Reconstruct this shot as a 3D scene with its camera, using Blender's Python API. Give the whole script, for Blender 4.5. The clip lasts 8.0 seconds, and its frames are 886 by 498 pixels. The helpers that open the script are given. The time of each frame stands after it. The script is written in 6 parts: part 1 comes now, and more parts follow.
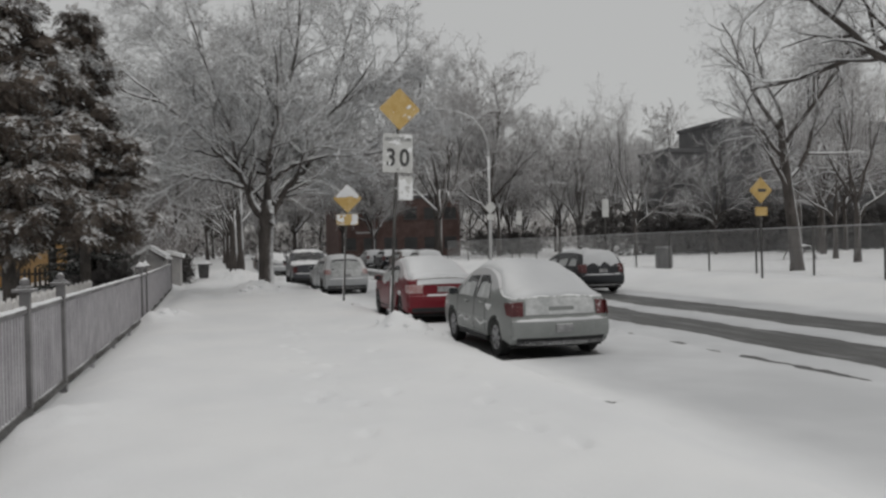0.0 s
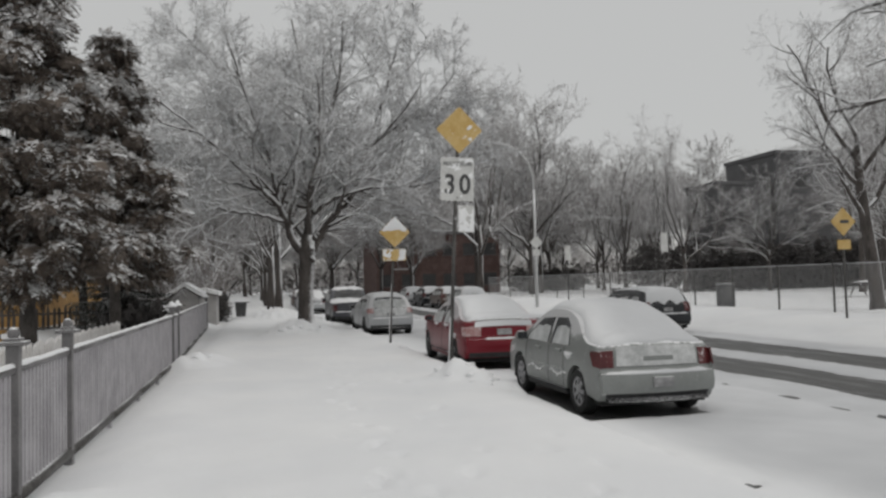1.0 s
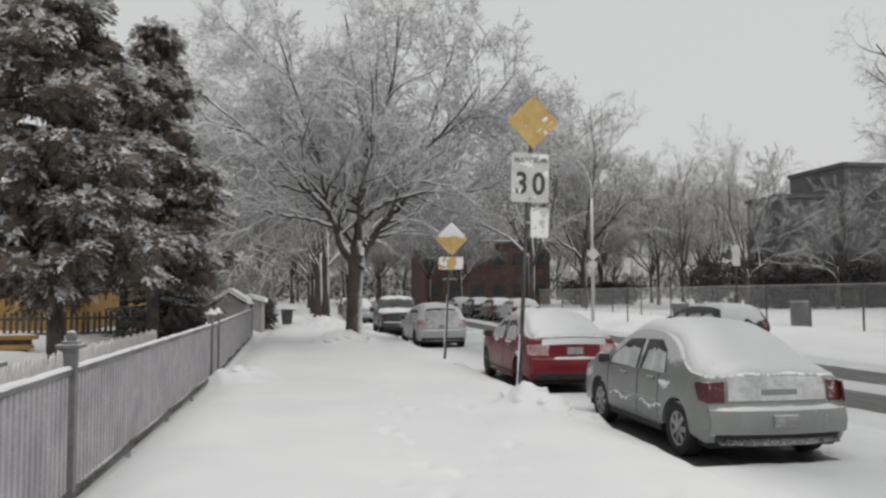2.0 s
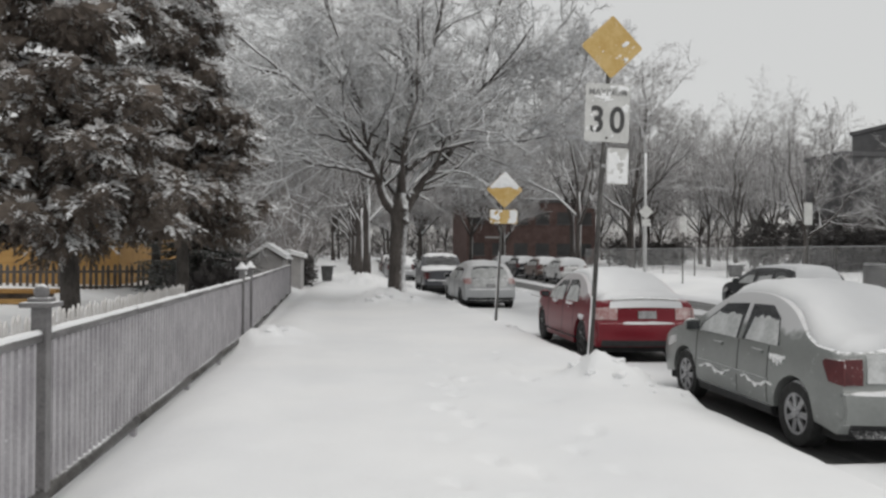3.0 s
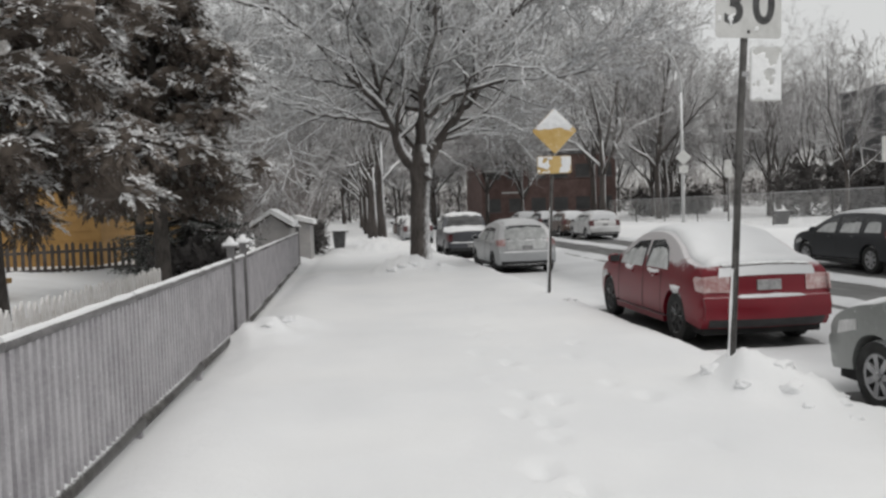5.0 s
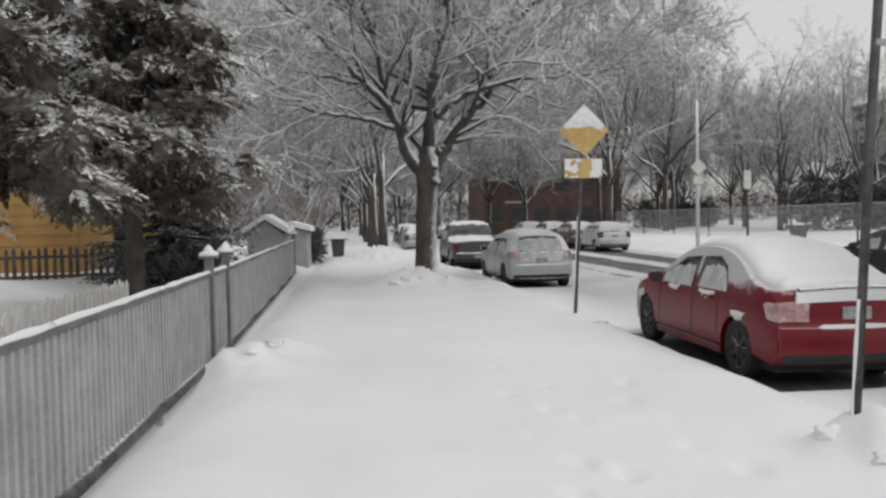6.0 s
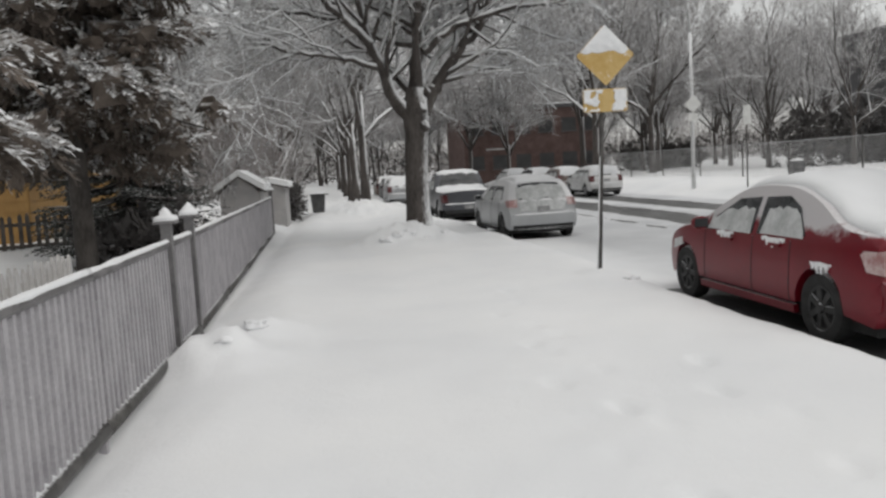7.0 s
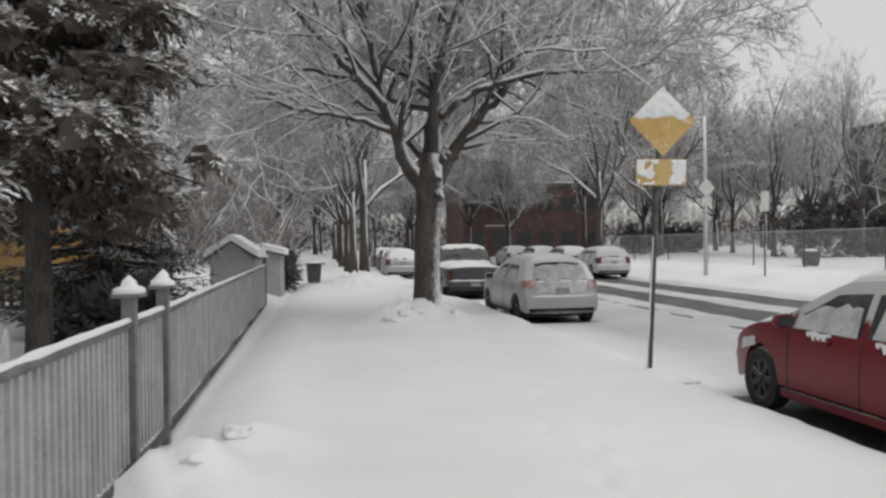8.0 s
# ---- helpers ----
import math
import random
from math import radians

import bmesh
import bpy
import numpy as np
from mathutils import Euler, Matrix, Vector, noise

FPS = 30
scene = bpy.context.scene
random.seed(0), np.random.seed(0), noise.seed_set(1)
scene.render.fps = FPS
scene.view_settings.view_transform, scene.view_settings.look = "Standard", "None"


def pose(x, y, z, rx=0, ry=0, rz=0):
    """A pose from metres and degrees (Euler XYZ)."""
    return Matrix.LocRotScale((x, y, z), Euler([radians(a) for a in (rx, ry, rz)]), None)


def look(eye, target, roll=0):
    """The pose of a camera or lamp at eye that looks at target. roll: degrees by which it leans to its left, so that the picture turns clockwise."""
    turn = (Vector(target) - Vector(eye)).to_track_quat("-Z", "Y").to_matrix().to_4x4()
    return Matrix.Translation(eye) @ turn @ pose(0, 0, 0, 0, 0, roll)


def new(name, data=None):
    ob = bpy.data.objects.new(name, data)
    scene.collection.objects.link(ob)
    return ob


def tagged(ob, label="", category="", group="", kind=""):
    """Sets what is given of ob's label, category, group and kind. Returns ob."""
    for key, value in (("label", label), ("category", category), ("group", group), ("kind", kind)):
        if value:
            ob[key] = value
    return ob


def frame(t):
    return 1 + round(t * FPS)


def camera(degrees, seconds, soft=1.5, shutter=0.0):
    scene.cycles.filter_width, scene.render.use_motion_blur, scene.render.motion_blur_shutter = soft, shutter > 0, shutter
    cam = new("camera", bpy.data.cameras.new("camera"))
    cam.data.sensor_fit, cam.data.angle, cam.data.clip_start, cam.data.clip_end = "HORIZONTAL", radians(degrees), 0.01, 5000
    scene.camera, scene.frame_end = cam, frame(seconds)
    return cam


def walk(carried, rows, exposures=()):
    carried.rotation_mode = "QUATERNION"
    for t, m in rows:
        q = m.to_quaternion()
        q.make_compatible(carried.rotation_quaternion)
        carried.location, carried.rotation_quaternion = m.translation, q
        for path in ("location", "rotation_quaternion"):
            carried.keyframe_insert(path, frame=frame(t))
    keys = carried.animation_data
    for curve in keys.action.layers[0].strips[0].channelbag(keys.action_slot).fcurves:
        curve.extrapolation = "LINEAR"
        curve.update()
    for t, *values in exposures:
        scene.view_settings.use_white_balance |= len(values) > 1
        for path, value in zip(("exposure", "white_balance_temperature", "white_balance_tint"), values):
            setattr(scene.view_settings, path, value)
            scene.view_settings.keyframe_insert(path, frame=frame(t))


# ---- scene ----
cam = camera(58.2, 8.0, soft=2.6)
PATH = [
    (0, (0.253, -2.651, 1.696), (0.777, -0.721, 1.686), -1.3),
    (0.5, (0.28, -1.806, 1.655), (0.744, 0.139, 1.705), -2.5),
    (1, (0.222, -0.849, 1.733), (0.662, 1.1, 1.816), -1.4),
    (1.5, (0.226, -0.029, 1.77), (0.609, 1.931, 1.884), -1.1),
    (3, (0.241, 2.32, 1.69), (0.468, 4.307, 1.697), 0.5),
    (3.5, (0.249, 3.181, 1.67), (0.471, 5.167, 1.592), -2.7),
    (4, (0.275, 3.964, 1.73), (0.524, 5.948, 1.711), -1.1),
    (4.5, (0.173, 4.727, 1.731), (0.371, 6.715, 1.626), -2.3),
    (6, (0.064, 7.161, 1.716), (0.266, 9.149, 1.641), -1.1),
    (6.5, (-0.06, 8.03, 1.702), (0.198, 10.008, 1.557), -2.6),
    (7, (-0.086, 8.862, 1.678), (0.162, 10.836, 1.478), -3.3),
    (7.5, (-0.221, 9.791, 1.65), (-0.063, 11.782, 1.54), -3.5),
    (8, (-0.252, 10.479, 1.678), (0.024, 12.46, 1.663), -0.7),
]
walk(cam, [(t, look(eye, target, roll)) for t, eye, target, roll in PATH],
     exposures=((0.0, -0.44), (0.5, -0.42), (1.5, -0.14), (3.0, 0.0), (4.5, 0.04), (8.0, 0.0)))

# ------------------------------------------------------------ sky and sun
world = bpy.data.worlds.new("overcast_sky")
scene.world = world
world.use_nodes = True
wn, wl = world.node_tree.nodes, world.node_tree.links
sky = wn.new("ShaderNodeTexSky")
sky.sky_type, sky.sun_disc = "NISHITA", False
sky.sun_elevation, sky.sun_rotation = radians(57), radians(45)
grey = wn.new("ShaderNodeMix")
grey.data_type = "RGBA"
grey.inputs["Factor"].default_value = 0.94
wl.new(sky.outputs["Color"], grey.inputs["A"])
grey.inputs["B"].default_value = (6.5, 6.5, 6.35, 1)
wl.new(grey.outputs["Result"], wn["Background"].inputs["Color"])
wn["Background"].inputs["Strength"].default_value = 0.1

sun_data = bpy.data.lights.new("sun", "SUN")
sun_data.energy, sun_data.angle, sun_data.color = 0.95, radians(60), (1.0, 0.965, 0.93)
sun = new("sun", sun_data)
sun.matrix_world = look((18, -8, 40), (0, 10, 0))

# ------------------------------------------------------------ materials


class Nodes:
    def __init__(self, name):
        self.mat = bpy.data.materials.new(name)
        self.mat.use_nodes = True
        self.n, self.l = self.mat.node_tree.nodes, self.mat.node_tree.links
        self.bsdf = self.n["Principled BSDF"]
        self.pos = self.n.new("ShaderNodeNewGeometry")

    def noise(self, scale, detail=4.0, rough=0.6, stretch=None):
        tex = self.n.new("ShaderNodeTexNoise")
        tex.inputs["Scale"].default_value = scale
        tex.inputs["Detail"].default_value = detail
        tex.inputs["Roughness"].default_value = rough
        src = self.pos.outputs["Position"]
        if stretch:
            mp = self.n.new("ShaderNodeMapping")
            mp.inputs["Scale"].default_value = stretch
            self.l.new(src, mp.inputs["Vector"])
            src = mp.outputs["Vector"]
        self.l.new(src, tex.inputs["Vector"])
        return tex.outputs["Fac"]

    def math(self, op, a, b=0.0, clamp=False):
        m = self.n.new("ShaderNodeMath")
        m.operation, m.use_clamp = op, clamp
        for i, v in enumerate((a, b)):
            if isinstance(v, (int, float)):
                m.inputs[i].default_value = v
            else:
                self.l.new(v, m.inputs[i])
        return m.outputs[0]

    def ramp(self, fac, lo, hi):
        m = self.n.new("ShaderNodeMapRange")
        m.interpolation_type = "SMOOTHSTEP"
        m.inputs["From Min"].default_value, m.inputs["From Max"].default_value = lo, hi
        self.l.new(fac, m.inputs["Value"])
        return m.outputs["Result"]

    def mix(self, fac, a, b):
        m = self.n.new("ShaderNodeMix")
        m.data_type = "RGBA"
        for key, v in (("Factor", fac), ("A", a), ("B", b)):
            sock = m.inputs[key]
            if isinstance(v, (int, float)):
                sock.default_value = v
            elif isinstance(v, tuple):
                sock.default_value = (*v, 1)
            else:
                self.l.new(v, sock)
        return m.outputs["Result"]

    def up(self):
        sep = self.n.new("ShaderNodeSeparateXYZ")
        self.l.new(self.pos.outputs["Normal"], sep.inputs[0])
        return sep.outputs["Z"]

    def facing(self, way):
        """How far the surface faces a direction."""
        m = self.n.new("ShaderNodeVectorMath")
        m.operation = "DOT_PRODUCT"
        self.l.new(self.pos.outputs["Normal"], m.inputs[0])
        m.inputs[1].default_value = Vector(way).normalized()
        return m.outputs["Value"]

    def bump(self, height, strength, dist):
        b = self.n.new("ShaderNodeBump")
        b.inputs["Strength"].default_value, b.inputs["Distance"].default_value = strength, dist
        self.l.new(height, b.inputs["Height"])
        self.l.new(b.outputs["Normal"], self.bsdf.inputs["Normal"])

    def done(self, color, rough=0.6, metal=0.0):
        if isinstance(color, tuple):
            self.bsdf.inputs["Base Color"].default_value = (*color, 1)
        else:
            self.l.new(color, self.bsdf.inputs["Base Color"])
        if isinstance(rough, (int, float)):
            self.bsdf.inputs["Roughness"].default_value = rough
        else:
            self.l.new(rough, self.bsdf.inputs["Roughness"])
        self.bsdf.inputs["Metallic"].default_value = metal
        return self.mat


SNOW = (0.84, 0.85, 0.86)


def surface(name, a, b, scale=6.0, rough=0.6, metal=0.0, bump=0.2, dist=0.01, frost=None, fine=60.0, stretch=None, clump=9.0, wind=None):
    """Two tones mottled at two scales. frost: (least upward slope at which snow lies, softness, chance of a rime speck); wind: the way that snow was driven from, in place of straight up."""
    k = Nodes(name)
    big, small = k.noise(scale, 4, 0.6, stretch), k.noise(fine, 3, 0.7, stretch)
    tone = k.math("ADD", k.math("MULTIPLY", big, 0.65), k.math("MULTIPLY", small, 0.35))
    col = k.mix(k.ramp(tone, 0.35, 0.65), a, b)
    r = rough
    if frost:
        lie, soft, speck = frost
        f = k.ramp(k.math("ADD", k.facing(wind) if wind else k.up(), k.math("MULTIPLY", k.math("SUBTRACT", small, 0.5), 0.8)), lie, lie + soft)
        if speck:
            g = k.ramp(k.math("ADD", k.math("MULTIPLY", k.noise(clump, 4, 0.7), 0.6), k.math("MULTIPLY", k.noise(clump * 5, 2, 0.6), 0.4)), 1 - speck, 1.12 - speck)
            f = k.math("MAXIMUM", f, g)
        col = k.mix(f, col, SNOW)
        r = k.math("MAXIMUM", k.math("MULTIPLY", f, 0.85), rough)
    if bump:
        k.bump(tone, bump, dist)
    return k.done(col, r, metal)


def snow_material():
    k = Nodes("fresh_snow")
    big, mid, fine = k.noise(0.35, 3), k.noise(3.0, 5, 0.65), k.noise(55.0, 3, 0.7)
    col = k.mix(k.ramp(big, 0.3, 0.7), (0.80, 0.81, 0.825), (0.87, 0.875, 0.88))
    dirt = k.ramp(k.noise(7.0, 6, 0.75), 0.68, 0.80)
    col = k.mix(k.math("MULTIPLY", dirt, 0.35), col, (0.55, 0.53, 0.50))
    # snow driven over and packed on the carriageway is greyer
    sep = k.n.new("ShaderNodeSeparateXYZ")
    k.l.new(k.pos.outputs["Position"], sep.inputs[0])
    wob = k.math("ADD", sep.outputs["X"], k.math("MULTIPLY", k.noise(0.9, 4, 0.6, (1, 0.3, 1)), 0.8))
    packed = k.math("MULTIPLY", k.ramp(wob, 4.5, 5.6), k.math("SUBTRACT", 1.0, k.ramp(wob, 13.8, 15.2)))
    col = k.mix(k.math("MULTIPLY", packed, k.ramp(big, 0.0, 0.65)), col, (0.54, 0.55, 0.565))
    k.bump(k.math("ADD", k.math("MULTIPLY", mid, 0.8), k.math("MULTIPLY", fine, 0.2)), 0.35, 0.05)
    k.bsdf.inputs["Subsurface Weight"].default_value = 0.0
    return k.done(col, 0.75)


def asphalt_material():
    k = Nodes("wet_asphalt")
    big, fine = k.noise(0.8, 5, 0.65, (3.0, 0.35, 1.0)), k.noise(90.0, 3)
    slush = k.ramp(k.noise(1.7, 6, 0.7, (2.5, 0.3, 1.0)), 0.5, 0.75)
    col = k.mix(k.ramp(big, 0.3, 0.7), (0.055, 0.056, 0.056), (0.10, 0.10, 0.098))
    col = k.mix(k.math("MULTIPLY", slush, 0.55), col, (0.38, 0.38, 0.38))
    k.bump(fine, 0.3, 0.006)
    return k.done(col, k.ramp(big, -0.3, 1.2))


M_SNOW = snow_material()
M_ASPHALT = asphalt_material()
M_BARK = surface("snowy_bark", (0.040, 0.034, 0.031), (0.105, 0.092, 0.084), 5.0, 0.9, 0, 0.7, 0.03, (0.50, 0.40, 0.30), 40.0, (1, 1, 0.25), 9.0, (0.75, -0.35, 0.75))
M_TWIG = surface("rimed_twig", (0.095, 0.080, 0.074), (0.19, 0.166, 0.156), 4.0, 0.9, 0, 0, 0, (-0.05, 0.35, 0.535))
# frost specks over a base lightened to paint distance haze into the twigs
M_TWIG_FAR = surface("hazy_frosted_twig", (0.16, 0.142, 0.136), (0.27, 0.246, 0.238), 0.6, 0.9, 0, 0, 0, (0.25, 0.5, 0.48), 8.0)
M_NEEDLE = surface("conifer_foliage", (0.060, 0.047, 0.038), (0.145, 0.118, 0.098), 3.0, 0.8, 0, 0, 0, (0.75, 0.4, 0.40), 9.0, None, 2.3)
M_RIMED_NEEDLE = surface("rimed_conifer_foliage", (0.32, 0.295, 0.275), (0.60, 0.585, 0.57), 5.0, 0.85, 0, 0, 0, (0.2, 0.5, 0.54), 14.0, None, 5.0)
M_STEM = surface("dark_conifer_bark", (0.030, 0.026, 0.023), (0.085, 0.075, 0.068), 6.0, 0.9, 0, 0.7, 0.03, (0.75, 0.3, 0.33), 30.0, (1, 1, 0.4), 7.0)
M_SPRUCE = surface("spruce_needles", (0.016, 0.018, 0.015), (0.045, 0.05, 0.042), 3.0, 0.8, 0, 0, 0, (0.80, 0.4, 0.36), 18.0, None, 4.0)
M_HEDGE = surface("dark_hedge", (0.05, 0.046, 0.045), (0.115, 0.107, 0.104), 1.5, 0.9, 0, 0, 0, (0.85, 0.4, 0.30), 12.0)
M_FENCE = surface("grey_painted_steel", (0.31, 0.298, 0.315), (0.45, 0.437, 0.455), 3.0, 0.55, 0, 0.15, 0.003, (0.55, 0.4, 0.38), 45.0)
M_FENCE_DARK = surface("wet_grey_steel", (0.10, 0.096, 0.098), (0.19, 0.184, 0.186), 4.0, 0.45, 0, 0.15, 0.003, (0.5, 0.4, 0.30), 50.0)
M_PICKET = surface("white_painted_picket", (0.55, 0.53, 0.51), (0.70, 0.69, 0.68), 4.0, 0.6, 0, 0.1, 0.003, (0.5, 0.4, 0.30), 40.0)
M_DARKWOOD = surface("weathered_dark_wood", (0.06, 0.052, 0.048), (0.13, 0.115, 0.105), 4.0, 0.8, 0, 0.3, 0.005, (0.5, 0.4, 0.34), 40.0)
M_OCHRE = surface("ochre_siding", (0.34, 0.19, 0.055), (0.46, 0.27, 0.085), 2.0, 0.6, 0, 0.1, 0.004, None, 30.0)
M_GREYWALL = surface("grey_siding", (0.36, 0.35, 0.35), (0.47, 0.46, 0.45), 2.0, 0.7, 0, 0.15, 0.004, (0.6, 0.3, 0.2), 30.0)
M_BRICK = surface("red_brown_brick", (0.10, 0.062, 0.055), (0.16, 0.105, 0.095), 1.2, 0.85, 0, 0.2, 0.01, None, 9.0)
M_CONCRETE = surface("grey_concrete", (0.095, 0.094, 0.098), (0.14, 0.139, 0.143), 0.4, 0.8, 0, 0.1, 0.01, None, 5.0)
M_WINDOW = surface("dark_window", (0.04, 0.04, 0.042), (0.07, 0.07, 0.07), 0.8, 0.45, 0, 0)
M_POLE = surface("dark_weathered_steel", (0.05, 0.047, 0.045), (0.13, 0.125, 0.12), 7.0, 0.5, 0.4, 0.1, 0.002, (0.7, 0.3, 0.30), 60.0)
M_GALV = surface("galvanised_steel", (0.28, 0.28, 0.285), (0.42, 0.42, 0.425), 5.0, 0.5, 0.3, 0.1, 0.002, (0.6, 0.3, 0.30), 50.0)
M_WIRE = surface("frosted_wire", (0.42, 0.42, 0.42), (0.60, 0.60, 0.60), 5.0, 0.7, 0, 0, 0, None, 50.0)
M_LAMPPOST = surface("pale_rimed_steel", (0.42, 0.42, 0.42), (0.58, 0.58, 0.58), 5.0, 0.6, 0, 0.1, 0.002, (0.3, 0.4, 0.46), 50.0)
M_WHITESIGN = surface("white_sign_sheet", (0.52, 0.52, 0.505), (0.63, 0.63, 0.615), 5.0, 0.5, 0, 0, 0, (0.5, 0.4, 0.30), 50.0)
M_YELLOW = surface("yellow_sign_sheet", (0.50, 0.325, 0.10), (0.60, 0.43, 0.18), 4.0, 0.65, 0, 0, 0, (0.5, 0.4, 0.42), 30.0, None, 6.0)
M_BLACK = surface("black_sign_ink", (0.03, 0.03, 0.03), (0.09, 0.09, 0.09), 8.0, 0.6, 0, 0, 0, (0.5, 0.4, 0.30), 60.0)
M_WORD = surface("frosted_sign_ink", (0.22, 0.22, 0.22), (0.36, 0.36, 0.355), 14.0, 0.6, 0, 0, 0, None, 60.0)
M_TYRE = surface("tyre_rubber", (0.012, 0.012, 0.012), (0.03, 0.03, 0.03), 12.0, 0.85, 0, 0.2, 0.004, (0.75, 0.3, 0.22), 60.0)
M_RIM = surface("dull_alloy", (0.26, 0.26, 0.27), (0.40, 0.40, 0.41), 10.0, 0.4, 0.6, 0, 0, (0.7, 0.3, 0.32), 60.0)
M_TRIM = surface("black_plastic", (0.015, 0.015, 0.016), (0.035, 0.035, 0.036), 10.0, 0.6, 0, 0, 0, (0.75, 0.3, 0.2), 60.0)
M_UNDER = surface("dirty_underbody", (0.008, 0.008, 0.008), (0.02, 0.02, 0.02), 6.0, 0.9, 0, 0)
M_TAIL = surface("red_tail_lens", (0.065, 0.009, 0.011), (0.11, 0.02, 0.022), 6.0, 0.3, 0, 0, 0, (0.7, 0.3, 0.43), 40.0, None, 6.0)
M_DUSTED = surface("snow_plastered_paint", (0.36, 0.37, 0.37), (0.58, 0.59, 0.59), 4.0, 0.75, 0, 0.2, 0.01, None, 22.0)
M_LAMP = surface("clear_lens", (0.45, 0.45, 0.45), (0.6, 0.6, 0.6), 6.0, 0.2, 0, 0, 0, (0.7, 0.3, 0.34), 40.0)
M_PLATE = surface("pale_number_plate", (0.20, 0.20, 0.205), (0.36, 0.36, 0.36), 9.0, 0.5, 0, 0, 0, (0.7, 0.3, 0.36), 40.0)
M_BIN = surface("dark_plastic_bin", (0.05, 0.05, 0.052), (0.10, 0.10, 0.10), 6.0, 0.6, 0, 0, 0, (0.7, 0.3, 0.32), 40.0)


def paint(name, color, dust=0.36, lie=0.75, crust=None):
    """Car paint with patches of wind-blown snow on it; crust: height from which the pillars are iced over."""
    mat = surface(name, tuple(0.85 * c for c in color), color, 2.5, 0.32, 0.15, 0, 0, (lie, 0.25, dust), 26.0)
    if crust:
        n, l = mat.node_tree.nodes, mat.node_tree.links
        bsdf = n["Principled BSDF"]
        place = n.new("ShaderNodeTexCoord")
        sep, ragged, add, ramp, mix = n.new("ShaderNodeSeparateXYZ"), n.new("ShaderNodeTexNoise"), n.new("ShaderNodeMath"), n.new("ShaderNodeMapRange"), n.new("ShaderNodeMix")
        l.new(place.outputs["Object"], sep.inputs[0])
        l.new(place.outputs["Object"], ragged.inputs["Vector"])
        ragged.inputs["Scale"].default_value, ragged.inputs["Detail"].default_value = 6.0, 5.0
        add.operation = "MULTIPLY_ADD"
        l.new(ragged.outputs["Fac"], add.inputs[0])
        add.inputs[1].default_value = 0.35
        l.new(sep.outputs["Z"], add.inputs[2])
        ramp.inputs["From Min"].default_value, ramp.inputs["From Max"].default_value = crust + 0.17, crust + 0.25
        ramp.inputs["To Max"].default_value = 0.85
        l.new(add.outputs[0], ramp.inputs["Value"])
        mix.data_type = "RGBA"
        l.new(ramp.outputs["Result"], mix.inputs["Factor"])
        l.new(bsdf.inputs["Base Color"].links[0].from_socket, mix.inputs["A"])
        mix.inputs["B"].default_value = (0.66, 0.66, 0.67, 1)
        l.new(mix.outputs["Result"], bsdf.inputs["Base Color"])
    return mat


def glass_material():
    k = Nodes("snow_dusted_car_glass")
    f = k.ramp(k.noise(3.5, 5, 0.6), 0.42, 0.62)
    col = k.mix(f, (0.03, 0.033, 0.035), (0.62, 0.63, 0.64))
    return k.done(col, k.math("ADD", k.math("MULTIPLY", f, 0.6), 0.08))


M_GLASS = glass_material()
M_GLASS_CLEAR = surface("dark_car_glass", (0.02, 0.022, 0.024), (0.045, 0.047, 0.05), 4.0, 0.06, 0, 0)
M_SILVER = paint("greenish_silver_paint", (0.24, 0.252, 0.245), 0.40, 0.75, 1.0)
M_RED = paint("crimson_paint", (0.165, 0.004, 0.013), 0.27, 0.85, 0.98)
M_TAIL_SNOWY = surface("snow_caked_tail_lens", (0.34, 0.16, 0.155), (0.58, 0.50, 0.49), 5.0, 0.6, 0, 0, 0, None, 25.0)
# rim darkened in its base colour for the shade around the wheels
M_RIM_DARK = surface("shaded_steel_rim", (0.025, 0.025, 0.026), (0.06, 0.06, 0.06), 10.0, 0.6, 0.3, 0, 0, (0.7, 0.3, 0.24), 60.0)
M_GREYCAR = paint("pale_grey_paint", (0.40, 0.41, 0.42), 0.38, 0.75, 0.85)
M_PICKUP = paint("charcoal_paint", (0.075, 0.078, 0.088), 0.30)
M_DARKCAR = paint("black_blue_paint", (0.018, 0.02, 0.024), 0.27)
M_WHITECAR = paint("white_paint", (0.62, 0.62, 0.62), 0.38)
M_BROWNCAR = paint("brown_paint", (0.14, 0.10, 0.085), 0.40)

# ------------------------------------------------------------ building blocks
rng = np.random.default_rng(7)


def mesh_from(name, verts, faces, material, smooth=False, sharp=None):
    me = bpy.data.meshes.new(name)
    me.from_pydata([tuple(map(float, v)) for v in verts], [], [tuple(map(int, f)) for f in faces])
    me.materials.append(material)
    if smooth:
        me.shade_smooth()
        if sharp:
            me.set_sharp_from_angle(angle=radians(sharp))
    return me


def bm_mesh(name, bm, material, smooth=False, sharp=None):
    bmesh.ops.recalc_face_normals(bm, faces=bm.faces)
    me = bpy.data.meshes.new(name)
    bm.to_mesh(me)
    bm.free()
    me.materials.append(material)
    if smooth:
        me.shade_smooth()
        if sharp:
            me.set_sharp_from_angle(angle=radians(sharp))
    return me


def part(name, me, parent=None, label="", at=None):
    ob = new(name, me)
    if parent:
        ob.parent = parent
    if at is not None:
        ob.matrix_basis = at if isinstance(at, Matrix) else Matrix.Translation(at)
    if label:
        tagged(ob, label)
    return ob


def thing(name, label, category, at=None, group="", kind=""):
    ob = new(name)
    ob.empty_display_size = 0.2
    if at is not None:
        ob.matrix_basis = at if isinstance(at, Matrix) else Matrix.Translation(at)
    return tagged(ob, label, category, group, kind)


